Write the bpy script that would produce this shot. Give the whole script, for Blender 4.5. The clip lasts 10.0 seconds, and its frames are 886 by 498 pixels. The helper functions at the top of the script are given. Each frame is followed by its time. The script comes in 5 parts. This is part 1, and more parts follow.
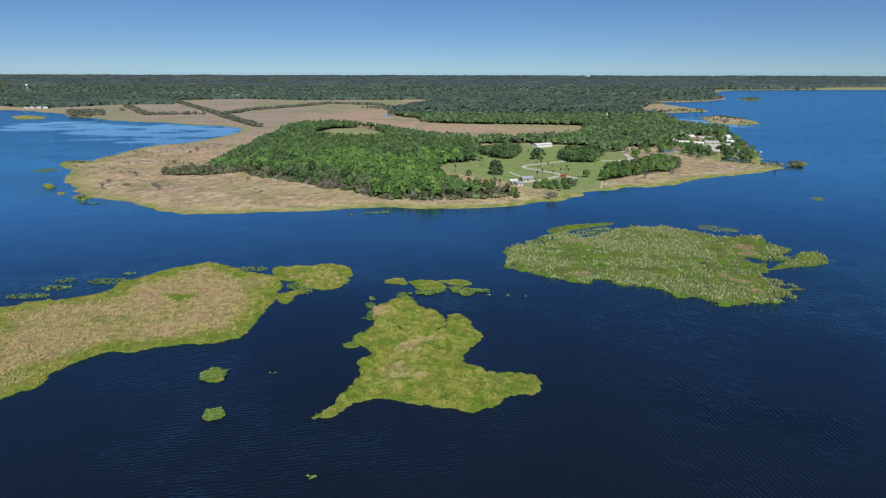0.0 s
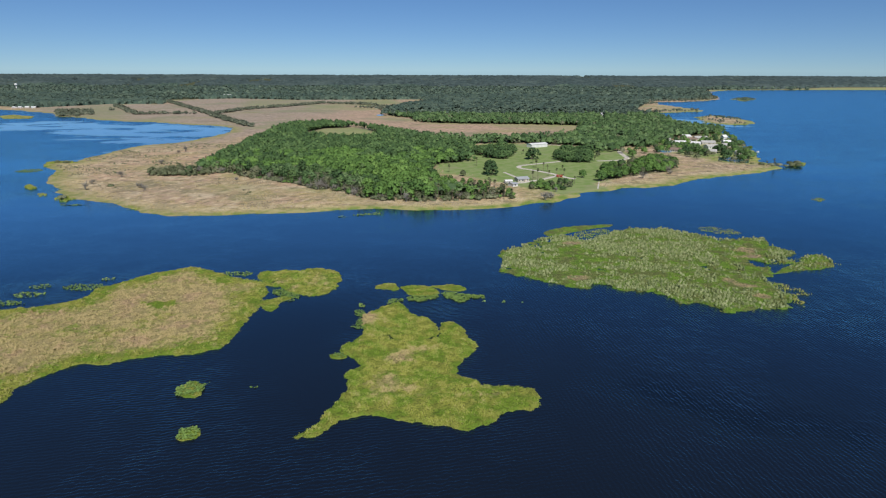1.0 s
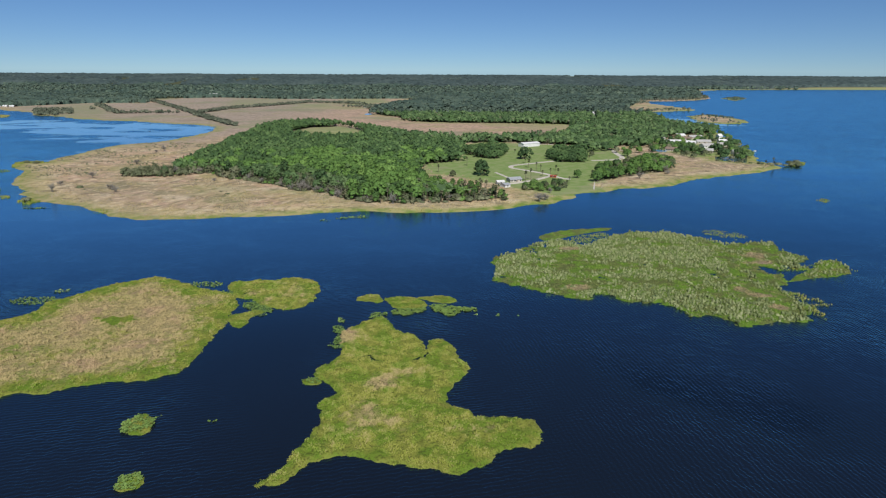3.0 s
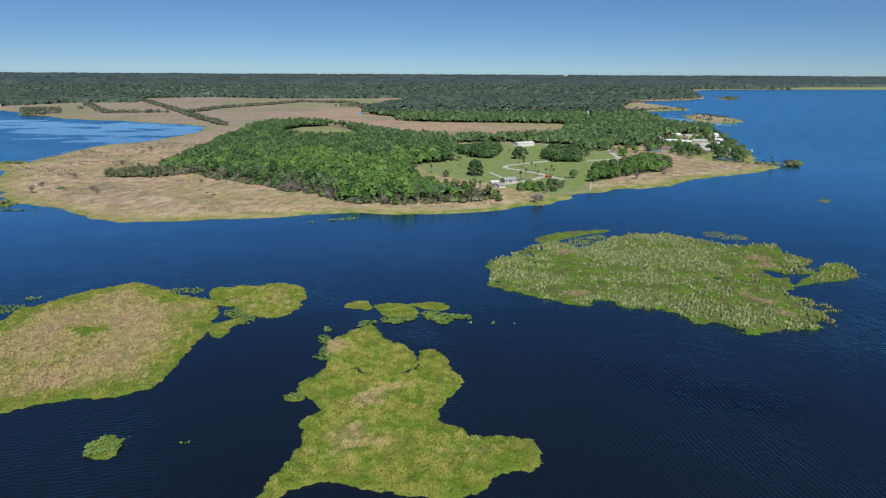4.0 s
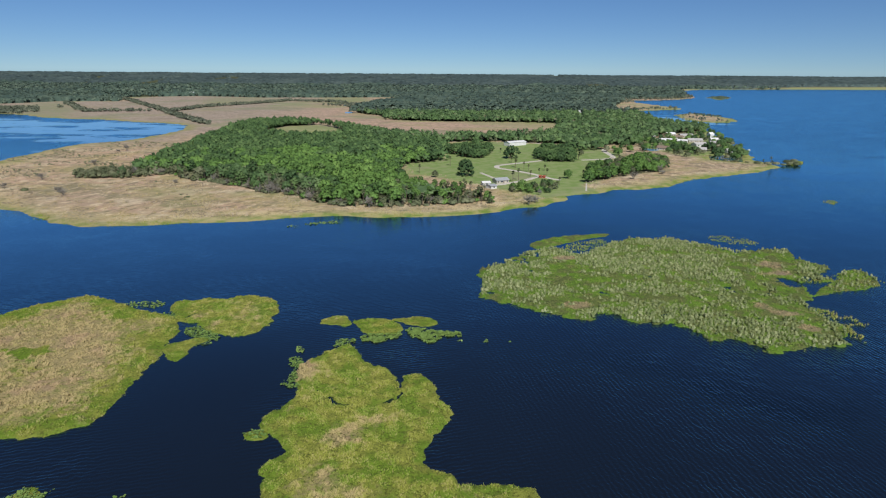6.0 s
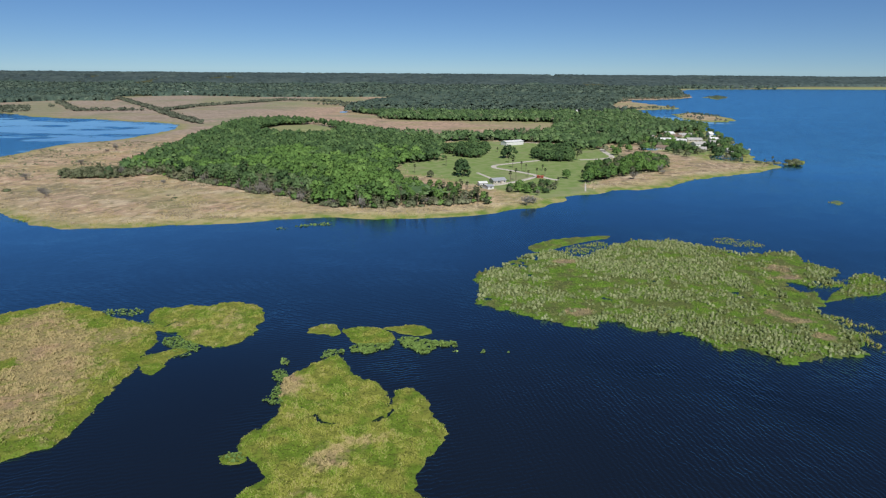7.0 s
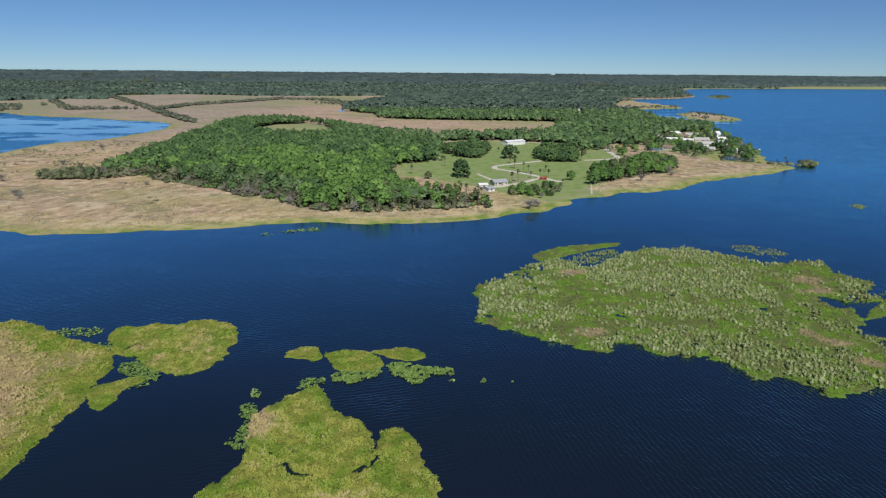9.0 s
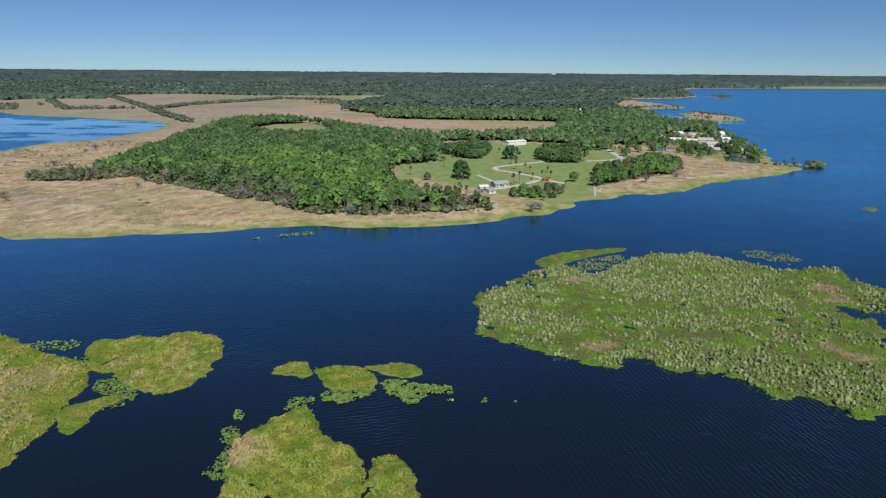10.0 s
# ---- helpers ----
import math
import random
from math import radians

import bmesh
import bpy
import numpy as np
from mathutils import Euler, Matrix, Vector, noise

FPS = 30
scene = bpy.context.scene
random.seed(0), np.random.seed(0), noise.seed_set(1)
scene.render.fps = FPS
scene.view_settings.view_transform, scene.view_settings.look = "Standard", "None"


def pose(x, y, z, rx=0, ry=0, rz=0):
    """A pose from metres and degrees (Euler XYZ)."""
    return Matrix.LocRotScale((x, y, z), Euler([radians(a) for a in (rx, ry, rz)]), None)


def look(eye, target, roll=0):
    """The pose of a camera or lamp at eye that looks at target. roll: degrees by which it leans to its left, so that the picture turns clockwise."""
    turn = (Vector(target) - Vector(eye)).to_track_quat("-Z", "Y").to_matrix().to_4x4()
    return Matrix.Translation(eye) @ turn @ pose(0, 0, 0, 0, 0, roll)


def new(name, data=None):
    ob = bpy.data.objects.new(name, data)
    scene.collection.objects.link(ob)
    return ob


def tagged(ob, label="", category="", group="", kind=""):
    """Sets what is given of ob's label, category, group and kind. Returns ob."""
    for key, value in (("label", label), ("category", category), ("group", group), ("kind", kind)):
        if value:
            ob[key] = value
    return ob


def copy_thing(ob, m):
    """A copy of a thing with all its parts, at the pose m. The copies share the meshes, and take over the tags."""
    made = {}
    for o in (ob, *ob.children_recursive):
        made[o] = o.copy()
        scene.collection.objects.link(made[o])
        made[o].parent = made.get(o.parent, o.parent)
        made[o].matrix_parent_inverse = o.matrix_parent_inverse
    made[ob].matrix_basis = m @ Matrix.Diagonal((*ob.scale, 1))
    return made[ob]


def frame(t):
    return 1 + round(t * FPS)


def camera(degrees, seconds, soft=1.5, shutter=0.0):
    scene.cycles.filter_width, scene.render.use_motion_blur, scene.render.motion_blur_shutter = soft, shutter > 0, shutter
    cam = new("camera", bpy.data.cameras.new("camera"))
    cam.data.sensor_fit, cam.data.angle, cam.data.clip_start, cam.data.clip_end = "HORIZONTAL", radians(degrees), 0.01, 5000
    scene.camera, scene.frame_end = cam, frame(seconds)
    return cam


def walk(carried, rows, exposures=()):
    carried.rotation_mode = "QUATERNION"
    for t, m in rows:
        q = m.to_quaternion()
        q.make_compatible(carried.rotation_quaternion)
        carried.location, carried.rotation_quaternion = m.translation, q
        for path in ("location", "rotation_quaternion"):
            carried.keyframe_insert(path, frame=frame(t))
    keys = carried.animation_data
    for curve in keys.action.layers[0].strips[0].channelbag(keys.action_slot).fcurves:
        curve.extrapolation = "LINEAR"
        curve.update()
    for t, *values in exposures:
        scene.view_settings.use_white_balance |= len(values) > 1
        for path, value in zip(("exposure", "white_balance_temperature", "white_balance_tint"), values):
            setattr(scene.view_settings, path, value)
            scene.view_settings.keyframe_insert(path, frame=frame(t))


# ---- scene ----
cam = camera(72.48, 10.0, soft=1.2)
ROWS = [
    # seconds, x, y, z, pitch, roll, yaw
    (0.0, 0.00, 0.00, 110.00, -16.501, -0.095, 0.000),
    (0.5, 0.23, 6.64, 109.06, -16.494, -0.125, -0.272),
    (1.0, 0.68, 13.65, 108.04, -16.489, -0.159, -0.544),
    (1.5, 0.96, 20.34, 107.05, -16.487, -0.184, -0.807),
    (2.0, 1.28, 27.16, 106.06, -16.487, -0.203, -1.041),
    (2.5, 1.61, 33.98, 104.94, -16.485, -0.221, -1.243),
    (4.0, 3.25, 54.30, 101.83, -16.482, -0.266, -2.056),
    (4.5, 3.98, 61.10, 100.81, -16.477, -0.275, -2.345),
    (5.0, 4.60, 67.77, 99.75, -16.470, -0.301, -2.591),
    (5.5, 5.01, 74.47, 98.68, -16.468, -0.344, -2.794),
    (7.0, 7.10, 94.36, 95.51, -16.473, -0.401, -3.302),
    (7.5, 7.99, 100.81, 94.54, -16.477, -0.411, -3.389),
    (8.0, 8.70, 107.57, 93.56, -16.485, -0.425, -3.371),
    (8.5, 9.48, 114.34, 92.97, -16.494, -0.442, -3.318),
    (9.0, 10.28, 121.15, 92.36, -16.502, -0.456, -3.278),
    (9.5, 11.00, 128.00, 91.92, -16.511, -0.466, -3.267),
    (10.0, 11.70, 134.34, 91.51, -16.526, -0.472, -3.243),
]
walk(cam, [(t, pose(x, y, z, 90 + p, r, w)) for t, x, y, z, p, r, w in ROWS])

# ---- world, sun, exposure ----
SUN_EL, SUN_AZ = 48.0, 168.0  # elevation; azimuth clockwise from +y
world = bpy.data.worlds.new("sky_world")
scene.world = world
world.use_nodes = True
wn = world.node_tree.nodes
sky = wn.new("ShaderNodeTexSky")
sky.sky_type = "NISHITA"
sky.sun_disc = False
sky.sun_elevation, sky.sun_rotation = radians(SUN_EL), radians(SUN_AZ)
sky.altitude, sky.air_density, sky.dust_density, sky.ozone_density = 1200.0, 0.6, 0.0, 3.0
wn["Background"].inputs["Strength"].default_value = 0.085
clear_air = wn.new("ShaderNodeMix")
clear_air.data_type, clear_air.blend_type = "RGBA", "MULTIPLY"
clear_air.inputs[0].default_value = 1.0
sky_dir = wn.new("ShaderNodeTexCoord")
sky_up = wn.new("ShaderNodeSeparateXYZ")
low_air = wn.new("ShaderNodeMapRange")
low_air.interpolation_type = "SMOOTHSTEP"
low_air.inputs["From Min"].default_value, low_air.inputs["From Max"].default_value = -0.02, 0.2
air_tint = wn.new("ShaderNodeMix")
air_tint.data_type = "RGBA"
air_tint.inputs[6].default_value, air_tint.inputs[7].default_value = (0.525, 0.66, 0.79, 1), (0.62, 0.835, 1.0, 1)
world.node_tree.links.new(sky_dir.outputs["Generated"], sky_up.inputs[0])
world.node_tree.links.new(sky_up.outputs[2], low_air.inputs["Value"])
world.node_tree.links.new(low_air.outputs[0], air_tint.inputs[0])
world.node_tree.links.new(air_tint.outputs[2], clear_air.inputs[7])
world.node_tree.links.new(sky.outputs[0], clear_air.inputs[6])
world.node_tree.links.new(clear_air.outputs[2], wn["Background"].inputs["Color"])
sun_data = bpy.data.lights.new("sun", "SUN")
sun_data.energy, sun_data.angle, sun_data.color = 4.8, radians(0.53), (1.0, 0.965, 0.92)
sun = new("sun", sun_data)
sd_vec = Vector((math.sin(radians(SUN_AZ)) * math.cos(radians(SUN_EL)), math.cos(radians(SUN_AZ)) * math.cos(radians(SUN_EL)), math.sin(radians(SUN_EL))))
sun.matrix_world = look(sd_vec * 300, (0, 0, 0))
scene.view_settings.exposure = 0.0

# ---- plan: outlines on the water level, in metres ----
ISLAND_WEST = [
    (-212.2, 269.6), (-203.6, 277), (-189.3, 280.9), (-173.2, 293), (-174.1, 305.9), (-166.4, 315.2), (-156.4, 328.1),
    (-145.6, 337.6), (-136.9, 340.9), (-122.7, 333.5), (-106.5, 323.3), (-91.7, 315.6), (-86.2, 306.4), (-84.7, 293.4),
    (-83.8, 275.3), (-84.5, 263.1), (-84.5, 250), (-85.5, 240.9), (-89.7, 235.2), (-97.8, 231.2), (-109.4, 230.7),
    (-119.4, 226.9), (-126.9, 223.2), (-136, 223.2), (-141.5, 216.6), (-145.6, 208.6), (-148.7, 205), (-145.9, 197.3),
    (-149.9, 192.4), (-153.6, 186.2), (-167.4, 167.6), (-200.5, 174), (-266.5, 234.5), (-244, 259.1),
]
ISLET_TIP = [
    (-85.3, 286.5), (-83.5, 290.8), (-79, 292.7), (-76.2, 295.1), (-72.3, 295.3), (-70.3, 293.3), (-73.1, 290.1),
    (-74.9, 288.3), (-75.9, 284.6), (-74.8, 281.8), (-74.9, 278.4), (-76.4, 276.3), (-79.4, 277.2),
]
ISLET_NORTH = [
    (-96.8, 326), (-98, 331.8), (-96.1, 333.5), (-89.1, 332.8), (-86.2, 336), (-82.1, 336.8), (-76.1, 335.1),
    (-72.1, 337.8), (-67.1, 339.1), (-58.5, 336.9), (-51.7, 329.1), (-49.9, 319.6), (-52, 313.3), (-50.1, 310.9),
    (-52.3, 305.8), (-54.8, 300.7), (-60.8, 296.6), (-67.9, 298.2), (-74.4, 301.4), (-81.5, 308.8), (-86.1, 310.4),
    (-92.7, 318.4),
]
ISLAND_MID = [
    (-33.6, 270.4), (-28.9, 277.8), (-23.7, 283.2), (-18.3, 286.4), (-13.8, 281.7), (-11.5, 273.4), (-5.1, 268.4),
    (-0.5, 262.1), (0.8, 254.8), (2.4, 256.1), (3.2, 261.5), (8.3, 263.5), (12, 256.8), (14.1, 247.3),
    (16.6, 242.5), (15.9, 235.6), (12.7, 229), (9.5, 223.7), (7.5, 218.6), (8.5, 213.8), (15.5, 210.1),
    (16.8, 207.3), (23.9, 206.9), (32.3, 205.6), (34.8, 203.9), (36.1, 195.8), (34.5, 192.2), (24.1, 188.7),
    (19.7, 184.5), (15, 180.9), (11.7, 179.4), (5, 180.1), (-3.6, 182.2), (-15.4, 186.3), (-25.2, 186.6),
    (-29.8, 184.4), (-35.3, 176.2), (-42.9, 174.5), (-40.5, 178.9), (-35.4, 188.9), (-32, 200.2), (-30, 205.4),
    (-33.5, 213.6), (-28.3, 222.5), (-37.2, 234.2), (-36.5, 241.1), (-32.9, 245.9), (-30.8, 254.7),
]
ISLET_MID = [
    (-41.8, 229.7), (-40.1, 232.4), (-36.1, 233), (-34.7, 229.7), (-37.8, 228.1),
]
ISLET_SPUR = [
    (-31.3, 306.6), (-29.1, 312.2), (-24, 314.5), (-20.3, 311.1), (-18.8, 306.8), (-20.9, 303.7), (-24.9, 306.3),
]
ISLET_ROUND = [
    (-18.3, 308.3), (-13.2, 311.5), (-6.9, 310.9), (0.5, 305.3), (2, 298.9), (-2.6, 296), (-10.7, 295.7),
    (-15.2, 302),
]
ISLET_BAR = [
    (-2.4, 309.6), (1.8, 311.7), (9, 312.2), (14.5, 309.7), (15.7, 304.7), (10.7, 303.1), (4.4, 305.2),
]
PADS_ROUND = [
    (-14.4, 291.5), (-12.2, 295.6), (-6.5, 297.4), (1.6, 299.1), (1, 294.4), (-1.5, 291), (-7, 288.1),
    (-11.2, 289.2),
]
PADS_LONG = [
    (2.2, 295), (4.6, 301.8), (9.8, 301.6), (17.4, 298.1), (23.3, 296.5), (24.3, 293.5), (17.2, 292.2),
    (12.8, 287.3), (8.4, 290),
]
PADS_TOP = [
    (-24.1, 287.9), (-21.7, 292.5), (-17.5, 292.6), (-15.8, 288.8), (-18.7, 286.8), (-23.1, 285.2),
]
PADS_SPOT = [
    (-37.1, 284.4), (-36.2, 286.1), (-33.7, 284.2), (-33.8, 280.6), (-35.7, 281.5),
]
PADS_SIDE = [
    (-37.8, 276.2), (-35.9, 278.2), (-32.1, 276), (-32.5, 271.4), (-32.7, 266.7), (-31.1, 259.9), (-29.5, 256.1),
    (-32.9, 255.9), (-36.3, 258.7), (-34.8, 262.5), (-34.7, 268.4),
]
ISLET_UPPER = [
    (-90.8, 203.8), (-90.2, 207.8), (-86.7, 210.1), (-83.7, 207.8), (-81, 209.2), (-81.9, 205.6), (-81.8, 200.4),
    (-85.6, 198.3),
]
ISLET_LOWER = [
    (-79.4, 174.7), (-78.7, 178.8), (-75.3, 180.9), (-73.4, 178.8), (-73.1, 174.7), (-76.6, 174),
]
ISLAND_EAST = [
    (39.2, 368.9), (50.5, 382), (57, 387), (64, 396.5), (76, 405.5), (87, 412), (93, 402), (99, 397), (108.2, 405.1), (124.3, 420.8),
    (139, 429), (150.3, 425.8), (162.4, 430.9), (166.2, 424.3), (178.2, 413.2), (188.3, 399.7), (201.3, 402.7),
    (218.9, 402.8), (216.4, 383), (222.2, 370), (209.7, 360), (209.8, 350.6), (193.9, 348.3), (188.8, 332),
    (178.2, 321.8), (175.7, 307.7), (177.7, 294.6), (166.3, 278.6), (158.3, 279.4), (141.8, 274.1), (134.5, 276.2),
    (130.3, 286.2), (118.3, 284.6), (116, 294.3), (109.2, 300.3), (95.5, 304.6), (89.8, 311.8), (82.6, 313.7),
    (79.5, 307.2), (72.1, 308.1), (58.2, 316.4), (46.9, 326.1), (36.7, 336.4), (40.1, 353.2),
]
ISLET_BANK = [
    (74.5, 416.6), (85.4, 429.6), (99.4, 436.2), (113, 439), (126.3, 441), (126, 436), (109, 428.5), (94.2, 419),
    (79.3, 409.5),
]
ISLET_SHRUB = [
    (186.8, 329.2), (201.7, 341.9), (213.5, 351), (226.1, 364.1), (235.8, 365.4), (234.2, 352.2), (229.4, 343.2),
    (217.7, 337.7), (202.6, 334.4),
]
REEDS_SOUTHEAST = [
    (177, 316.2), (184.9, 310.7), (190.2, 298.3), (181.8, 296.6), (176.8, 277.4), (172.6, 285.1), (172.3, 298.2),
]
REEDS_NORTHEAST = [
    (187.3, 436), (210.3, 431.1), (211.7, 416.5), (200.1, 408.7), (186.7, 424.3),
]
SHORE_NEAR = [
    (-368.9, 1112.7), (-383.7, 1000.6), (-398, 944.7), (-431.6, 922.2), (-440.6, 887.4), (-442, 849.1), (-440.3, 808.2),
    (-444.4, 781.2), (-433.2, 741.6), (-456.6, 746), (-460.7, 731.9), (-440.1, 701.2), (-423, 688.8), (-406.5, 650.2),
    (-388.7, 615.5), (-361.7, 584.3), (-336.7, 550.5), (-313.6, 532.5), (-294.6, 525.3), (-273.6, 513.4), (-250.4, 495.5),
    (-228.7, 478.7), (-203.3, 466.8), (-159.9, 471.1), (-129.9, 477.4), (-103.3, 481.7), (-58.4, 492.6), (-39.6, 492.7),
    (-13.6, 488.7), (7.4, 488.8), (40.5, 493.4), (67.8, 504.6), (89, 516.3), (101.3, 516.4), (111, 533.5),
    (127.6, 546.5), (133.2, 559.9), (160.1, 571.3), (180.7, 586.1), (202.9, 586.3), (235.3, 598.8), (250, 614.9),
    (280.4, 638.9), (319, 657.4), (359.8, 676.9), (403.3, 710.2),
]
SHORE_EAST = [
    (405.1, 738.9), (399.7, 762.7), (429.1, 821), (444.4, 862.8), (462.2, 929.9), (488.5, 1008), (513.3, 1099.8),
    (530.4, 1185.7), (529, 1221.2), (511.3, 1233.2), (498.3, 1258.3), (511.1, 1355.8), (545.9, 1487.5), (561.4, 1583),
    (550.1, 1645.8), (557.1, 1690.8), (572.8, 1646.4), (730.9, 1718.5), (761.2, 1768), (750.5, 1846.2), (754.8, 1993.4),
    (741.5, 2058.5), (762.9, 2203.8), (797.2, 2244.3), (869.5, 2246.6), (1009.1, 2334.4), (1120.8, 2475.3), (1208.7, 2688.3),
    (1272.1, 2939.1), (1463.8, 3330.7), (1689.7, 3623.7),
]
SHORE_WEST = [
    (-1247.2, 1741.2), (-1168.5, 1718.5), (-1122.3, 1695.6), (-1063, 1650.9), (-972.6, 1588.2), (-905.2, 1491.9), (-827.4, 1457.6),
    (-759, 1392), (-673.3, 1347.2), (-605.5, 1333.7), (-522.4, 1278.8), (-454.7, 1253.6), (-393, 1204.6),
]
ISLAND_FAR = [
    (629, 1507.5), (688.7, 1566), (709.5, 1473.3), (710.2, 1406.3), (688.4, 1344.5), (645.6, 1287.4), (604.1, 1300.3),
    (586.4, 1357.3),
]
ISLAND_FARTHER = [
    (1171.1, 2477.1), (1305.2, 2636.3), (1269.6, 2480.6), (1139, 2296.3),
]
ISLET_POINT = [
    (419.5, 729.9), (437, 743.9), (438.1, 730.1), (417.8, 712.3),
]
LAWN = [
    (7.4, 671.2), (10.8, 730), (28.2, 739.4), (43.5, 753.8), (54.7, 896.5), (92.8, 946.8), (133.7, 925.4),
    (213.5, 898.6), (249.2, 848), (256.3, 818.9), (230.2, 755.9), (200, 697.3), (169.5, 629.2), (155.6, 596.6),
    (164.8, 578.7), (130.3, 558.7), (113.4, 545.2), (95.8, 575.2), (73, 589.8), (67.2, 614.9), (51.3, 635),
    (37.5, 656.4),
]
GLADE = [(-212, 1010), (-234, 1107), (-212, 1184), (-160, 1208), (-118, 1141), (-100, 1075), (-92, 990), (-150, 985)]
FOREST = [
    (-269, 646), (-241.5, 668.7), (-215.3, 665.1), (-195.4, 639.6), (-167.8, 626), (-139.2, 603.3), (-118, 582.1),
    (-88.4, 567.9), (-69, 541.1), (-42, 523.9), (-12, 521.7), (7.9, 524.3), (38.2, 529.4), (62.3, 542.2),
    (67.2, 530.6), (60, 558.6), (45.6, 576.7), (32.4, 595.9), (8, 616.3), (-8.6, 645.9), (-2.9, 720.8),
    (38.8, 744.2), (47.3, 822), (53.1, 896.5), (5, 955.2), (-59.8, 1007.9), (-98.4, 1134.3), (-188.5, 1250.3),
    (-257, 1248.8), (-292, 1180.1), (-279.3, 994.9), (-274, 858.8), (-262.6, 723.6), (-257.3, 647.4),
]
PLAIN = [
    (-1158.2, 1802.2), (-1043.1, 2000.6), (-876.7, 2020.1), (-965.6, 2291.5), (-784.8, 2416.3), (-500.9, 2311.2), (-273.4, 2343),
    (-56.5, 2373.4), (-34.7, 2046), (-92.5, 1939.7), (-143.8, 1713.6), (-129.1, 1522.5), (-58.3, 1438.6), (-45.2, 1332.2),
    (28.6, 1294.8), (197.1, 1276.3), (282.8, 1254.8), (278.3, 1173.9), (240.5, 1057.9), (153.1, 999.9), (55, 976.1),
    (-16.7, 1035.1), (-82.3, 1121.4), (-135.7, 1119.7), (-275.7, 1115.3), (-311.9, 1044.1), (-328.8, 929.8), (-508.2, 859.8),
]
WOODS = [
    (-84.9, 1090.1), (-43.5, 952.4), (13.7, 938.2), (58.5, 931.5), (135.7, 939.9), (215, 905.5), (218.5, 835.7),
    (249.2, 848), (272.1, 899.4), (314.1, 900), (355.8, 958), (414.7, 1041.6), (484.3, 1079.8), (513.3, 1099.8),
    (525.4, 1174.2), (506.3, 1220.8), (505.6, 1340.9), (554.4, 1562.9), (543, 1624.1), (541, 1713.8), (717.6, 2127.7),
    (773.1, 2326.5), (837.3, 2328.6), (1052.3, 2425.5), (1236.4, 2808.1), (1426.9, 3328.9),
]
GROVE_EAST = [
    (163.2, 615.8), (188.1, 688.9), (230.2, 732.4), (279.7, 776.3), (292.7, 756.6), (280.7, 715.1), (258.4, 677.7),
    (220.3, 658.2), (187.4, 629.4),
]
GROVE_SHORE = [
    (87.1, 572), (94.5, 593.3), (107.8, 602.3), (113.2, 595.3), (121.2, 611.6), (130.6, 606.7), (129.4, 579.7),
    (120.4, 569.4), (101.5, 569.7),
]
GROVE_LAWN = [
    (49, 819.1), (65.6, 854.2), (97.2, 865.1), (106.9, 854.5), (101.7, 814.6), (86.9, 774.4), (69.6, 782.9),
]
GROVE_MIDDLE = [
    (152.7, 805.4), (176.5, 834.4), (203.3, 834.6), (200.8, 796.5), (184, 746.1), (162.3, 746.2), (152.8, 770.3),
]
VILLAGE = [
    (331.4, 939.6), (413.1, 1028.8), (473.3, 1063.8), (529.1, 1101.4), (469, 955.2), (457.6, 879.6), (420.8, 816),
    (375.3, 806.2), (329.4, 779), (324.3, 825.3), (311.3, 878.2),
]
CANAL = [
    (368.2, 801.5), (414.6, 811.1), (380.2, 745.9), (366.4, 753.9), (355.7, 774.7),
]
SWARDS = (
    [(-1041, 1805), (-1015, 1965), (-880, 1745), (-752, 1534), (-735, 1361), (-789, 1397)],
    [(-680, 2247), (-525, 2391), (-430, 1949), (-591, 1853)],
    [(-312, 2254), (-164, 2346), (-99, 2076), (-178, 1896), (-285, 1965)],
    [(-370, 1180), (-335, 1290), (-300, 1260), (-320, 1170)],
)
HEDGE_LONG = [
    (-930.2, 2165.5), (-645.1, 1695.4), (-450.9, 1354.3), (-361.8, 1216.4),
]
HEDGE_CROSS = [
    (-550, 1571), (-534.2, 1729.4), (-460.2, 1871.9), (-378.2, 2078.8), (-195.8, 1993.9),
]
HEDGE_WEST = [
    (-977.2, 1909.2), (-737.4, 1537.7), (-676.3, 1561.8), (-604.5, 1567),
]
SCRUB_NORTH = [
    (-239.3, 1835.7), (-173.1, 1787.2), (-148, 1713.2), (-120.9, 1542.1), (-52.4, 1490.7), (-22.3, 1699.5), (-42, 1883.6),
    (-92.5, 1939.7), (-172.8, 1931.4),
]
SCRUB_BAY = [
    (-863.6, 1509.8), (-840.8, 1530.3), (-902.4, 1650.4), (-963.8, 1691.7), (-1011.4, 1664.1), (-907.1, 1470.8),
]
SCRUB_STRIP = [
    (-303.5, 645.7), (-307.5, 675.8), (-282.2, 684.1), (-264.2, 646.1), (-280.9, 642.3),
]
GREY_FRINGE = [
    (-137.2, 594), (-113.1, 570.5), (-84.5, 559.6), (-68.1, 533.5), (-71.9, 588.5), (-97, 626.7), (-132.4, 626.3),
]
LANE_LOOP = [
    (152.3, 754), (122.3, 734.8), (100.2, 720.3), (95.4, 709.9), (96.7, 699.7), (112.6, 680.3), (126.5, 659.2),
    (128.6, 647.8),
]
LANE_HOUSE = [
    (143.1, 628.9), (136.4, 636.8), (128.6, 647.8), (110.7, 629.2), (94, 614.4), (83.8, 607.3), (76.1, 607.4),
]
LANE_BARN = [
    (142.7, 911.6), (174.6, 924.5), (202.5, 900.3), (232.4, 877.4),
]
LANE_EAST = [
    (198.1, 758), (217.4, 762.1), (235.4, 770.4), (244.4, 787.6), (248.8, 829.9), (255.9, 855.7), (267.7, 855.8),
]
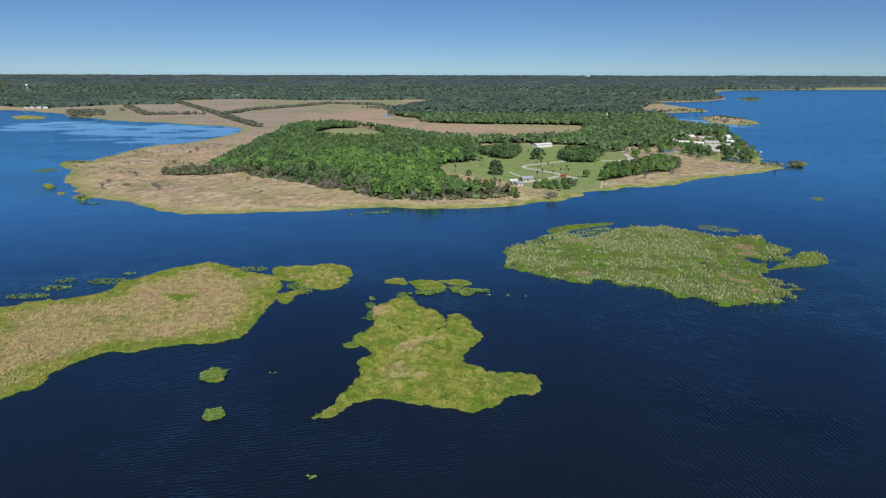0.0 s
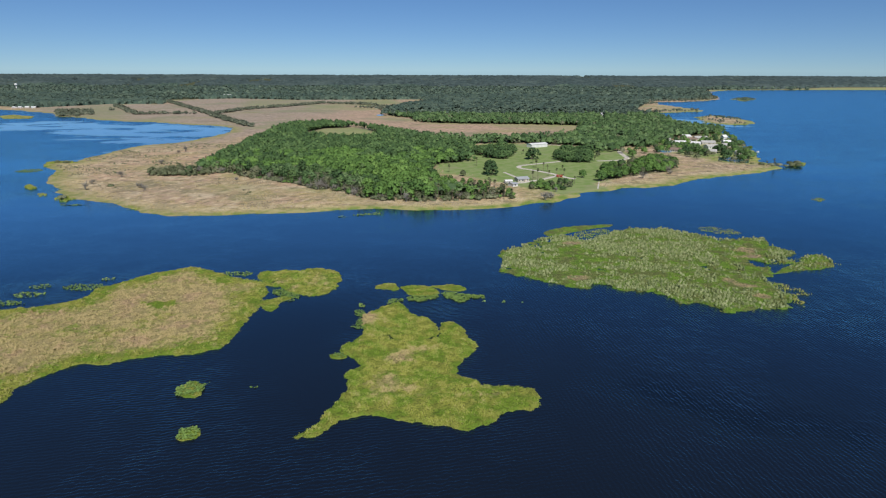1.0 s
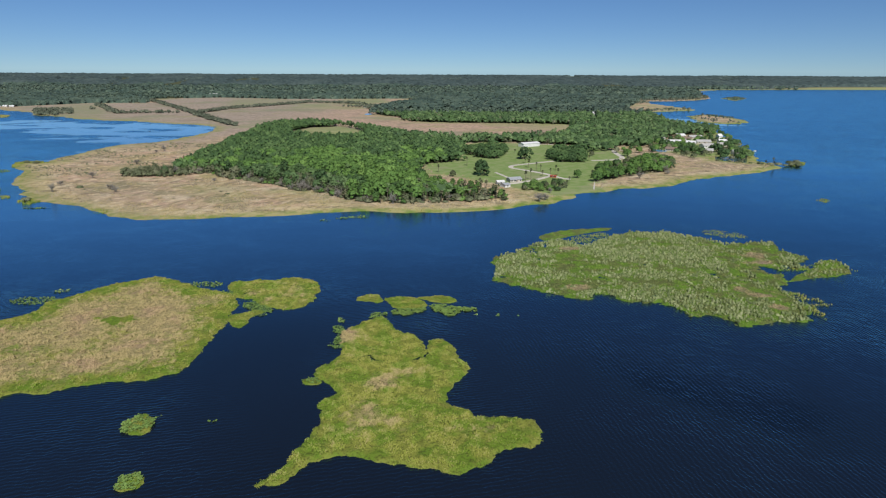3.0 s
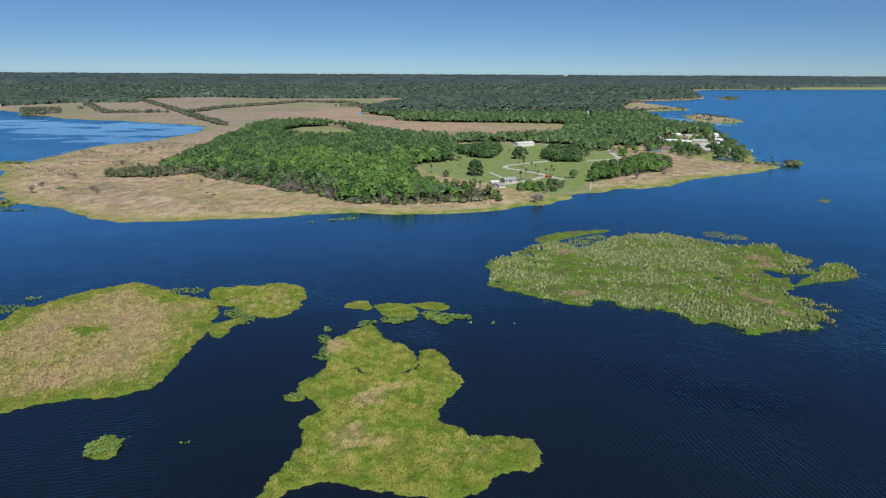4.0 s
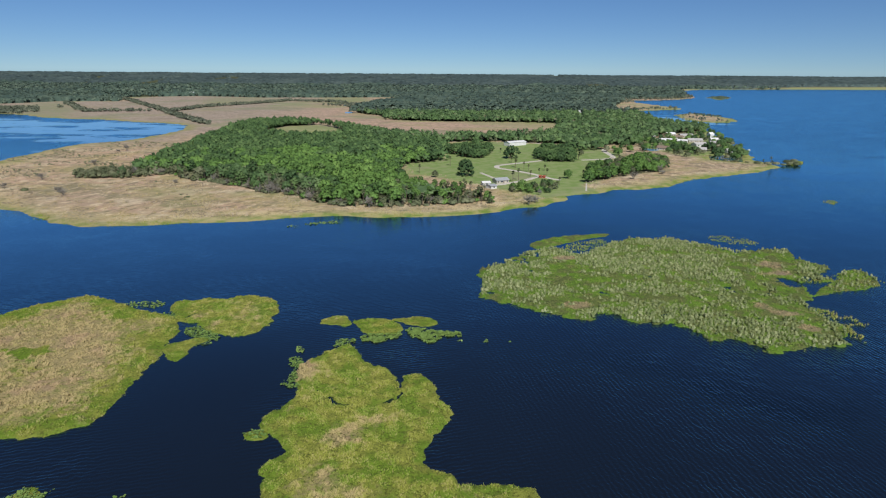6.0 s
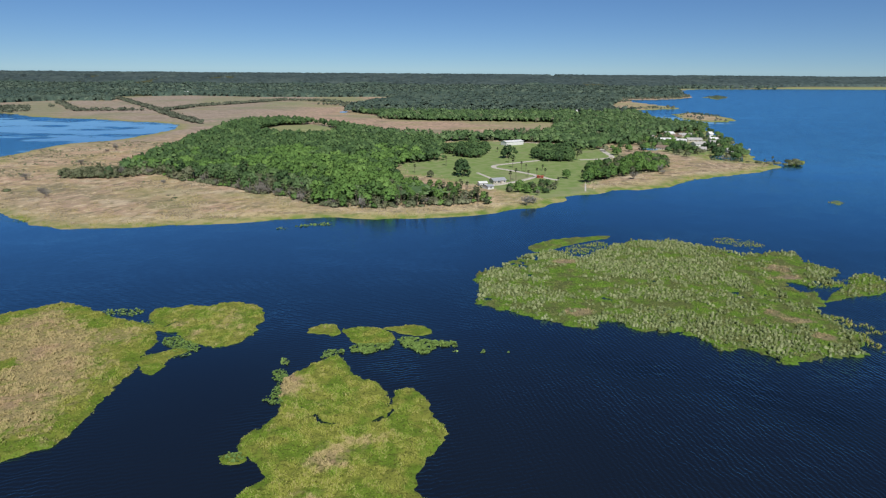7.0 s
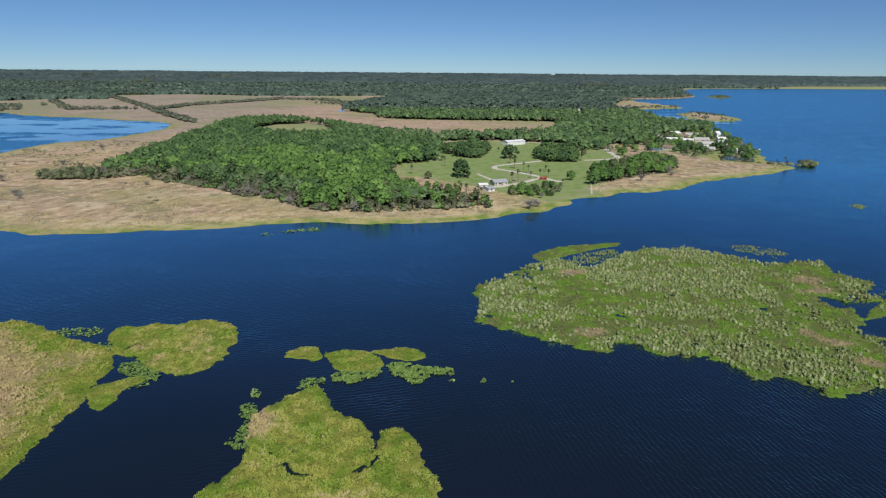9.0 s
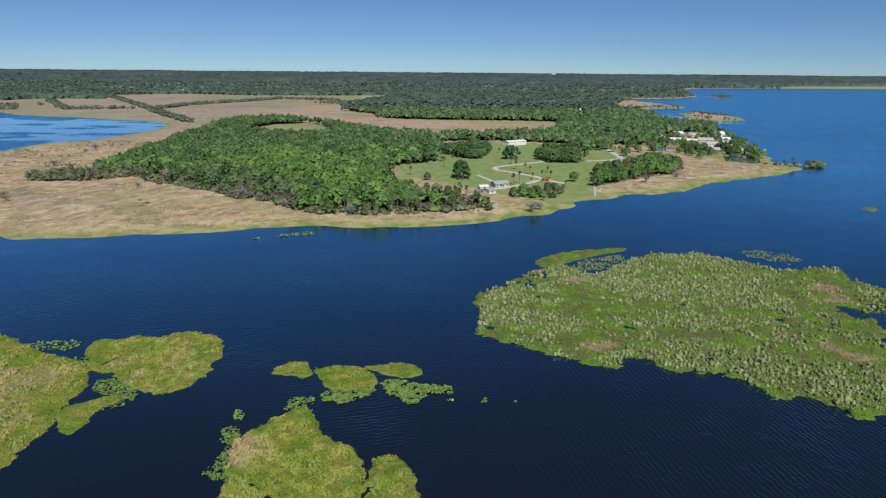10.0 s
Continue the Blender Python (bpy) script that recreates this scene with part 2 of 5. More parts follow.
PATH_WEST = [
    (74.2, 671.4), (79.1, 653.9), (83.8, 637.4),
]
WALKWAY = [
    (162.8, 611), (152.4, 575.1),
]

LAND = SHORE_NEAR + SHORE_EAST + [(2438, 3768), (4800, 3850), (4800, 5100), (-4800, 5100), (-4800, 1850)] + SHORE_WEST
NORTH_WOODS = WOODS + [(1200, 3640), (4700, 3900), (4800, 5200), (-4800, 5200), (-4800, 1880), (-1340, 1900)]


# ---- helpers for shapes ----
def smooth_outline(pts, step=2.0, rough=0.5, seed=0):
    """A closed curve through the corners of an outline, with an uneven edge."""
    p = np.array(pts, float)
    out = []
    n = len(p)
    for i in range(n):
        a, b, c, d = p[i - 1], p[i], p[(i + 1) % n], p[(i + 2) % n]
        k = max(2, int(np.linalg.norm(c - b) / step))
        for s in np.arange(k) / k:
            out.append(0.5 * (2 * b + (c - a) * s + (2 * a - 5 * b + 4 * c - d) * s * s + (3 * b - a - 3 * c + d) * s ** 3))
    q = np.array(out)
    for i, (x, y) in enumerate(q):
        q[i, 0] += rough * noise.noise((x * 0.35, y * 0.35, seed)) + rough * noise.noise((x * 0.11, y * 0.11, seed + 5.0))
        q[i, 1] += rough * noise.noise((x * 0.35, y * 0.35, seed + 9.0)) + rough * noise.noise((x * 0.11, y * 0.11, seed + 14.0))
    return q


def inside(poly, x, y):
    poly = np.asarray(poly, float)
    hit = np.zeros(x.shape, bool)
    for (ax, ay), (bx, by) in zip(poly, np.roll(poly, -1, 0)):
        if ay != by:
            hit ^= ((ay > y) != (by > y)) & (x < (bx - ax) * (y - ay) / (by - ay) + ax)
    return hit


def edge_distance(poly, x, y, closed=True):
    poly = np.asarray(poly, float)
    best = np.full(x.shape, 1e12)
    for (ax, ay), (bx, by) in list(zip(poly, np.roll(poly, -1, 0)))[: None if closed else -1]:
        dx, dy = bx - ax, by - ay
        t = np.clip(((x - ax) * dx + (y - ay) * dy) / (dx * dx + dy * dy + 1e-9), 0, 1)
        best = np.minimum(best, (x - ax - t * dx) ** 2 + (y - ay - t * dy) ** 2)
    return np.sqrt(best)


def signed(poly, x, y):
    """Metres from an outline's edge, positive inside."""
    return np.where(inside(poly, x, y), 1, -1) * edge_distance(poly, x, y)


def lattice(ix, iy, seed):
    h = (ix * 374761393 + iy * 668265263 + seed * 974634777) & 0x7FFFFFFF
    h = ((h ^ (h >> 13)) * 1274126177) & 0x7FFFFFFF
    return ((h ^ (h >> 16)) & 0xFFFF) / 65535.0


def field(x, y, size, seed=0):
    """Smooth noise from 0 to 1 with spots of that many metres."""
    u, v = np.asarray(x) / size, np.asarray(y) / size
    iu, iv = np.floor(u).astype(np.int64), np.floor(v).astype(np.int64)
    fu, fv = u - iu, v - iv
    fu, fv = fu * fu * (3 - 2 * fu), fv * fv * (3 - 2 * fv)
    a, b = lattice(iu, iv, seed), lattice(iu + 1, iv, seed)
    c, d = lattice(iu, iv + 1, seed), lattice(iu + 1, iv + 1, seed)
    return (a * (1 - fu) + b * fu) * (1 - fv) + (c * (1 - fu) + d * fu) * fv


def fractal(x, y, size, seed=0):
    return 0.5 * field(x, y, size, seed) + 0.3 * field(x, y, size * 0.45, seed + 1) + 0.2 * field(x, y, size * 0.2, seed + 2)


def ramp(v, lo, hi):
    s = np.clip((v - lo) / (hi - lo), 0, 1)
    return s * s * (3 - 2 * s)


def mesh_from(name, verts, faces, mats=(), attrs=None, smooth=False, index=None, normals=None):
    """A mesh from arrays of corners and of equal-sided faces; attrs are values per corner."""
    me = bpy.data.meshes.new(name)
    verts, faces = np.asarray(verts, np.float32), np.asarray(faces, np.int32)
    k = faces.shape[1]
    me.vertices.add(len(verts))
    me.vertices.foreach_set("co", verts.ravel())
    me.loops.add(faces.size)
    me.loops.foreach_set("vertex_index", faces.ravel())
    me.polygons.add(len(faces))
    me.polygons.foreach_set("loop_start", np.arange(len(faces), dtype=np.int32) * k)
    if smooth:
        me.polygons.foreach_set("use_smooth", np.ones(len(faces), bool))
    for m in mats:
        me.materials.append(m)
    if index is not None:
        me.polygons.foreach_set("material_index", np.asarray(index, np.int32))
    for key, val in (attrs or {}).items():
        at = me.attributes.new(key, "FLOAT", "POINT")
        at.data.foreach_set("value", np.asarray(val, np.float32).ravel())
    me.update(calc_edges=True)
    me.validate()
    if normals is not None:
        me.polygons.foreach_set("use_smooth", np.ones(len(faces), bool))
        me.normals_split_custom_set_from_vertices(np.asarray(normals, float))
    return me


def part(name, bm, material, parent, label=""):
    me = bpy.data.meshes.new(name)
    bm.to_mesh(me)
    bm.free()
    me.materials.append(material)
    ob = new(name, me)
    ob.parent = parent
    if label:
        ob["label"] = label
    return ob


def grid_faces(nx, ny):
    i = (np.arange(ny - 1)[:, None] * nx + np.arange(nx - 1)[None, :]).ravel()
    return np.stack([i, i + 1, i + 1 + nx, i + nx], 1)


# ---- materials ----
class Mat:
    """A node material, written down node by node."""

    def __init__(self, name, rough=0.9, spec=0.3):
        self.m = bpy.data.materials.new(name)
        self.m.use_nodes = True
        self.t = self.m.node_tree
        self.b = self.t.nodes["Principled BSDF"]
        self.b.inputs["Roughness"].default_value = rough
        self.b.inputs["Specular IOR Level"].default_value = spec

    def link(self, a, b):
        self.t.links.new(a, b)

    def attr(self, name):
        n = self.t.nodes.new("ShaderNodeAttribute")
        n.attribute_name = name
        return n.outputs["Fac"]

    def coords(self, scale=(1, 1, 1), turn=0.0, local=False):
        tc = self.t.nodes.new("ShaderNodeTexCoord") if local else self.t.nodes.new("ShaderNodeNewGeometry")
        mp = self.t.nodes.new("ShaderNodeMapping")
        mp.inputs["Scale"].default_value = scale
        rot = self.t.nodes.new("ShaderNodeMapping")
        rot.inputs["Rotation"].default_value = (0, 0, radians(turn))
        self.link(tc.outputs["Object" if local else "Position"], rot.inputs["Vector"])
        self.link(rot.outputs[0], mp.inputs["Vector"])
        return mp.outputs[0]

    def noise(self, size, detail=3.0, vec=None, rough=0.55):
        n = self.t.nodes.new("ShaderNodeTexNoise")
        n.inputs["Scale"].default_value = 1.0 / size
        n.inputs["Detail"].default_value = detail
        n.inputs["Roughness"].default_value = rough
        self.link(vec if vec is not None else self.coords(), n.inputs["Vector"])
        return n.outputs["Fac"]

    def waves(self, length, turn, bend):
        """Wind ripples: bent parallel crests of that many metres from crest to crest."""
        n = self.t.nodes.new("ShaderNodeTexWave")
        n.inputs["Scale"].default_value = 2 * math.pi / 20 / length
        n.inputs["Distortion"].default_value = bend
        n.inputs["Detail"].default_value = 3.0
        n.inputs["Detail Scale"].default_value = 1.3
        n.inputs["Detail Roughness"].default_value = 0.6
        self.link(self.coords((1, 1, 1), turn), n.inputs["Vector"])
        return n.outputs["Fac"]

    def step(self, value, lo, hi, to_lo=0.0, to_hi=1.0):
        n = self.t.nodes.new("ShaderNodeMapRange")
        n.interpolation_type = "SMOOTHSTEP"
        for k, v in zip(("From Min", "From Max", "To Min", "To Max"), (lo, hi, to_lo, to_hi)):
            n.inputs[k].default_value = v
        self.link(value, n.inputs["Value"])
        return n.outputs[0]

    def math(self, op, a, b=0.0):
        n = self.t.nodes.new("ShaderNodeMath")
        n.operation = op
        for sock, v in zip(n.inputs, (a, b)):
            if isinstance(v, (int, float)):
                sock.default_value = v
            else:
                self.link(v, sock)
        return n.outputs[0]

    def mix(self, fac, a, b, blend="MIX"):
        n = self.t.nodes.new("ShaderNodeMix")
        n.data_type, n.blend_type = "RGBA", blend
        for sock, v in ((n.inputs[0], fac), (n.inputs[6], a), (n.inputs[7], b)):
            if isinstance(v, tuple):
                sock.default_value = (*v, 1)
            elif isinstance(v, (int, float)):
                sock.default_value = v
            else:
                self.link(v, sock)
        return n.outputs[2]

    def random(self, island=False):
        if island:
            return self.t.nodes.new("ShaderNodeNewGeometry").outputs["Random Per Island"]
        return self.t.nodes.new("ShaderNodeObjectInfo").outputs["Random"]

    def color(self, c):
        if isinstance(c, tuple):
            self.b.inputs["Base Color"].default_value = (*c, 1)
        else:
            self.link(c, self.b.inputs["Base Color"])
        return self

    def bump(self, height, strength=0.4, dist=0.1):
        n = self.t.nodes.new("ShaderNodeBump")
        if isinstance(strength, (int, float)):
            n.inputs["Strength"].default_value = strength
        else:
            self.link(strength, n.inputs["Strength"])
        n.inputs["Distance"].default_value = dist
        self.link(height, n.inputs["Height"])
        self.link(n.outputs[0], self.b.inputs["Normal"])
        return self


def plain_mat(name, col, rough=0.7, size=1.5, vary=0.25, spec=0.3, metal=0.0):
    k = Mat(name, rough, spec)
    dark = tuple(c * (1 - vary) for c in col)
    k.color(k.mix(k.step(k.noise(size, 4.0), 0.35, 0.65), dark, col))
    k.b.inputs["Metallic"].default_value = metal
    k.bump(k.noise(size * 0.15, 2.0), 0.2, 0.03)
    return k.m


def leaf_mat(name, dark, mid, bright, clumps=0.0):
    """Foliage: a tint for each tree, and lighter and darker leaf clumps in it."""
    k = Mat(name, 0.75, 0.25)
    tint = k.math("FRACT", k.math("ADD", k.random(), k.attr("tint")))
    base = k.mix(k.step(tint, 0.0, 0.55), dark, mid)
    base = k.mix(k.step(tint, 0.6, 1.0), base, bright)
    speck = k.random(True)
    base = k.mix(k.step(speck, 0.5, 1.0, 0.0, 0.32), base, bright)
    base = k.mix(k.step(speck, 0.45, 0.0, 0.0, 0.32), base, dark)
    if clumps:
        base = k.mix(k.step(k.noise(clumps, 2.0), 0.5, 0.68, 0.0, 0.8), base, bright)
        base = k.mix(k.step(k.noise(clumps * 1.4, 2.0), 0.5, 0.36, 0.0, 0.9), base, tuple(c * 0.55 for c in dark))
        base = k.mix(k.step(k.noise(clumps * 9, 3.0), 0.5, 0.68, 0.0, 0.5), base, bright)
    k.color(base)
    return k.m


def grass_mat(name, green, olive, straw, pink, blades=True):
    """Marsh grass: the attribute dry leads from green to straw."""
    k = Mat(name, 0.85, 0.2)
    n1, n2 = k.noise(9.0, 3.0), k.noise(1.7, 2.0)
    dry = k.math("ADD", k.attr("dry"), k.math("MULTIPLY", k.math("SUBTRACT", n2, 0.5), 0.8))
    cool = k.mix(k.step(n1, 0.4, 0.6), green, olive)
    warm = k.mix(k.step(k.noise(14.0, 3.0), 0.48, 0.68), straw, pink)
    base = k.mix(k.step(dry, 0.25, 0.75), cool, warm)
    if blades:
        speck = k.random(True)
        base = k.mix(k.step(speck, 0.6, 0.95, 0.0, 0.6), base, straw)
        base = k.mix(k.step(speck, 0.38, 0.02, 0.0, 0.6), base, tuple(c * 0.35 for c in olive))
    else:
        # dark noise: shade of the hollows between tufts is put into the colour
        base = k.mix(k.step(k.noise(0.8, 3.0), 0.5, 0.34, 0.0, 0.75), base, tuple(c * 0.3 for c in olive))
    k.color(base)
    k.bump(k.noise(0.6, 3.0), 0.8, 0.35)
    return k.m


GREEN, OLIVE, STRAW, PINK = (0.137, 0.218, 0.021), (0.225, 0.25, 0.043), (0.355, 0.29, 0.14), (0.372, 0.268, 0.16)
M_GRASS = grass_mat("marsh_grass", GREEN, OLIVE, STRAW, PINK)
# the grass colours darkened, for shade in the hollows under the tufts
M_MAT = grass_mat("marsh_mat_shaded", *(tuple(c * 0.74 for c in col) for col in (GREEN, OLIVE, STRAW, PINK)), blades=False)
FEN = ((0.124, 0.232, 0.023), (0.13, 0.16, 0.046), (0.29, 0.24, 0.13), (0.31, 0.235, 0.16))
M_FEN = grass_mat("fen_grass", *FEN)
# the fen colours darkened likewise, with the hollows' shade put in
M_FENMAT = grass_mat("fen_mat_shaded", *(tuple(c * 0.74 for c in col) for col in FEN), blades=False)
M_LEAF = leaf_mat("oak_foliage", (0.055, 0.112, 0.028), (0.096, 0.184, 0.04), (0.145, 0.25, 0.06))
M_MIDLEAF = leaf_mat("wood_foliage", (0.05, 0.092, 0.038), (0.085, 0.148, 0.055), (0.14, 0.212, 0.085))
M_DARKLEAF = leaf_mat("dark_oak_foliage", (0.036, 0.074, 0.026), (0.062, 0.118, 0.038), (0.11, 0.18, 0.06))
M_GREYLEAF = leaf_mat("grey_green_foliage", (0.075, 0.095, 0.045), (0.125, 0.145, 0.075), (0.21, 0.215, 0.13))
M_SILVER = leaf_mat("silvery_willow_foliage", (0.11, 0.148, 0.053), (0.19, 0.232, 0.093), (0.295, 0.326, 0.165))
# greyer and bluer than the near leaves: distance haze is put into the colour
M_FARLEAF = leaf_mat("hazed_far_foliage", (0.043, 0.072, 0.056), (0.066, 0.103, 0.074), (0.11, 0.15, 0.105), 16.0)
M_HEDGELEAF = leaf_mat("ditch_scrub_foliage", (0.06, 0.075, 0.05), (0.09, 0.105, 0.068), (0.15, 0.16, 0.11))
# stronger haze for the farthest woods, again put into the leaf colour
M_DISTANCE = leaf_mat("hazed_skyline_foliage", (0.042, 0.064, 0.06), (0.06, 0.088, 0.08), (0.09, 0.12, 0.105), 22.0)
M_DEADSCRUB = leaf_mat("dead_brown_scrub", (0.17, 0.14, 0.095), (0.25, 0.205, 0.14), (0.33, 0.275, 0.19))
M_PALMLEAF = leaf_mat("palm_frond", (0.06, 0.08, 0.035), (0.10, 0.12, 0.055), (0.18, 0.18, 0.10))
M_PAD = leaf_mat("lily_pad_leaf", (0.09, 0.16, 0.035), (0.14, 0.22, 0.05), (0.225, 0.31, 0.085))
M_BARK = plain_mat("bark", (0.16, 0.13, 0.10), 0.9, 0.6)
M_GREYWOOD = plain_mat("bare_grey_wood", (0.27, 0.25, 0.215), 0.9, 0.5)
M_SHELL = plain_mat("shell_lane", (0.55, 0.51, 0.44), 0.9, 3.0)
M_WHITE = plain_mat("white_painted_metal", (0.70, 0.70, 0.69), 0.5, 4.0, 0.1)
M_ROOFGREY = plain_mat("galvanised_roof", (0.42, 0.44, 0.46), 0.45, 2.0, 0.15, 0.5, 0.2)
M_ROOFLIGHT = plain_mat("light_shingle", (0.44, 0.43, 0.41), 0.8, 1.5)
M_ROOFBROWN = plain_mat("brown_shingle", (0.24, 0.18, 0.14), 0.85, 1.5)
M_STUCCO = plain_mat("cream_stucco", (0.50, 0.46, 0.39), 0.85, 2.5, 0.12)
M_RED = plain_mat("red_paint", (0.36, 0.08, 0.05), 0.6, 1.0)
M_GLASS = plain_mat("dark_window_glass", (0.03, 0.04, 0.05), 0.1, 1.0, 0.2, 0.6)
M_POOL = plain_mat("pool_water", (0.10, 0.30, 0.55), 0.08, 4.0, 0.15, 0.5)
M_PLANK = plain_mat("weathered_plank", (0.55, 0.52, 0.46), 0.85, 0.8)


def ground_material():
    k = Mat("land", 0.92, 0.15)
    big, mid, small = k.noise(45.0, 4.0), k.noise(9.0, 4.0), k.noise(1.6, 3.0)
    tan = k.mix(k.step(big, 0.36, 0.58), STRAW, (0.44, 0.30, 0.21))
    tan = k.mix(k.attr("straw"), tan, (0.50, 0.41, 0.23))
    tan = k.mix(k.step(mid, 0.56, 0.74), tan, (0.19, 0.17, 0.09))
    tan = k.mix(k.step(k.noise(150.0, 4.0), 0.45, 0.65, 0.0, 0.7), tan, (0.33, 0.25, 0.18))
    tan = k.mix(k.step(k.noise(1.0, 4.0, k.coords((0.007, 0.009, 1.0), 12)), 0.54, 0.7, 0.0, 0.6), tan, (0.23, 0.215, 0.115))
    streaks = k.noise(1.0, 4.0, k.coords((0.04, 0.06, 1.0), 6))
    tan = k.mix(k.step(streaks, 0.52, 0.64, 0.0, 0.85), tan, (0.19, 0.15, 0.105))
    tan = k.mix(k.step(streaks, 0.45, 0.3, 0.0, 0.3), tan, (0.3, 0.27, 0.15))
    tan = k.mix(k.step(small, 0.5, 0.75, 0.0, 0.5), tan, (0.17, 0.13, 0.075))
    pale = k.mix(k.step(mid, 0.4, 0.62), (0.37, 0.295, 0.235), (0.265, 0.22, 0.17))
    rosy = k.mix(k.step(mid, 0.4, 0.62), (0.46, 0.32, 0.23), (0.34, 0.245, 0.175))
    split = k.t.nodes.new("ShaderNodeSeparateXYZ")
    k.link(k.coords(), split.inputs[0])
    meadow = k.mix(k.step(split.outputs[0], -420.0, -120.0), pale, rosy)
    meadow = k.mix(k.step(k.noise(1.0, 4.0, k.coords((0.005, 0.006, 1.0), 10)), 0.50, 0.66, 0.0, 0.8), meadow, (0.22, 0.225, 0.14))
    meadow = k.mix(k.step(k.noise(1.0, 5.0, k.coords((0.02, 0.025, 1.0), 8)), 0.5, 0.68, 0.0, 0.6), meadow, (0.21, 0.165, 0.12))
    drift = k.noise(1.0, 5.0, k.coords((0.02, 0.024, 1.0), 4), 0.62)
    tan = k.mix(k.step(drift, 0.52, 0.6, 0.0, 0.6), tan, (0.22, 0.2, 0.125))
    tan = k.mix(k.step(drift, 0.46, 0.38, 0.0, 0.7), tan, (0.46, 0.385, 0.27))
    clump = k.noise(1.0, 5.0, k.coords((0.13, 0.085, 1.0), 15), 0.7)
    tan = k.mix(k.step(clump, 0.52, 0.62, 0.0, 0.75), tan, (0.165, 0.145, 0.085))
    tan = k.mix(k.step(clump, 0.48, 0.36, 0.0, 0.85), tan, (0.56, 0.45, 0.30))
    meadow = k.mix(k.step(clump, 0.5, 0.62, 0.0, 0.7), meadow, (0.19, 0.16, 0.115))
    meadow = k.mix(k.math("MULTIPLY", k.attr("sward"), k.step(drift, 0.35, 0.55, 0.3, 0.75)), meadow, (0.215, 0.225, 0.125))
    tan = k.mix(k.attr("plain"), tan, meadow)
    edge = k.mix(k.step(mid, 0.4, 0.6), (0.14, 0.21, 0.04), (0.30, 0.285, 0.115))
    dull = k.mix(k.step(mid, 0.4, 0.6), (0.185, 0.2, 0.075), (0.30, 0.265, 0.13))
    edge = k.mix(k.step(split.outputs[0], -230.0, -20.0), dull, edge)
    col = k.mix(k.attr("green"), tan, edge)
    turf = k.mix(k.step(mid, 0.38, 0.6), (0.155, 0.23, 0.066), (0.215, 0.265, 0.105))
    turf = k.mix(k.step(big, 0.52, 0.7, 0.0, 0.6), turf, (0.25, 0.245, 0.14))
    col = k.mix(k.attr("lawn"), col, turf)
    floor = k.mix(k.step(small, 0.4, 0.6), (0.05, 0.058, 0.028), (0.085, 0.09, 0.045))
    col = k.mix(k.attr("wood"), col, floor)
    k.color(col)
    k.bump(k.noise(0.9, 4.0), 0.7, 0.4)
    return k.m


def water_material():
    k = Mat("lake_water", 0.2, 0.5)
    k.color(k.mix(k.step(k.noise(160.0, 3.0), 0.3, 0.7), (0.006, 0.008, 0.0115), (0.007, 0.010, 0.015)))
    calm = k.attr("calm")
    streak = k.noise(1.0, 5.0, k.coords((0.009, 0.017, 1.0), 6), 0.65)
    still = k.step(k.math("ADD", calm, k.math("MULTIPLY", k.math("SUBTRACT", streak, 0.5), 3.4)), 0.62, 0.95)
    lull = k.math("MULTIPLY", k.attr("lull"), k.step(k.noise(1.0, 4.0, k.coords((0.003, 0.012, 1.0), 4)), 0.3, 0.7, 0.5, 1.0))
    slick = k.attr("slick")
    flat = k.math("MAXIMUM", k.math("MAXIMUM", still, lull), k.math("MULTIPLY", slick, 0.75))
    rip_a = k.waves(1.6, -8, 7.0)
    rip_b = k.waves(1.6, 78, 7.0)
    split = k.t.nodes.new("ShaderNodeSeparateXYZ")
    k.link(k.coords(), split.inputs[0])
    side = k.step(k.math("ADD", split.outputs[0], k.math("MULTIPLY", k.noise(90.0, 2.0), 120.0)), 50.0, 130.0)
    rip = k.math("ADD", k.math("MULTIPLY", rip_a, side), k.math("MULTIPLY", rip_b, k.math("SUBTRACT", 1.0, side)))
    fine = k.noise(1.0, 2.0, k.coords((0.6, 1.5, 1.0), -25))
    gust = k.math("MULTIPLY", k.step(k.noise(60.0, 2.0), 0.3, 0.65, 0.45, 1.0), k.step(k.noise(16.0, 4.0), 0.35, 0.65, 0.6, 1.0))
    h = k.math("ADD", k.math("MULTIPLY", rip, gust), k.math("MULTIPLY", fine, 0.6))
    k.bump(h, k.math("MULTIPLY", k.math("SUBTRACT", 0.8, k.math("MULTIPLY", flat, 0.77)), k.math("SUBTRACT", 1.0, k.math("MULTIPLY", k.attr("lee"), 0.8))), 0.13)
    wave = k.b.inputs["Normal"].links[0].from_socket
    k.b.inputs["Specular IOR Level"].default_value = 0.0
    shine = k.t.nodes.new("ShaderNodeBsdfGlossy")
    # blue of the reflected sky is put into the gloss colour, paler where still
    k.link(k.mix(still, k.mix(slick, (0.42, 0.80, 1.0), (0.50, 0.84, 1.0)), (0.88, 1.0, 1.0)), shine.inputs["Color"])
    k.link(k.math("SUBTRACT", 0.2, k.math("MULTIPLY", flat, 0.15)), shine.inputs["Roughness"])
    k.link(wave, shine.inputs["Normal"])
    gloss = k.t.nodes.new("ShaderNodeFresnel")
    gloss.inputs["IOR"].default_value = 1.5
    k.link(wave, gloss.inputs["Normal"])
    both = k.t.nodes.new("ShaderNodeMixShader")
    # reflection is raised by hand in the still, slick and lull zones
    k.link(k.math("MAXIMUM", k.math("ADD", k.math("MULTIPLY", gloss.outputs[0], 1.64), k.math("ADD", k.math("MULTIPLY", slick, 0.14), k.math("MULTIPLY", lull, 0.1))), k.math("MULTIPLY", still, 0.88)), both.inputs[0])
    k.link(k.b.outputs[0], both.inputs[1])
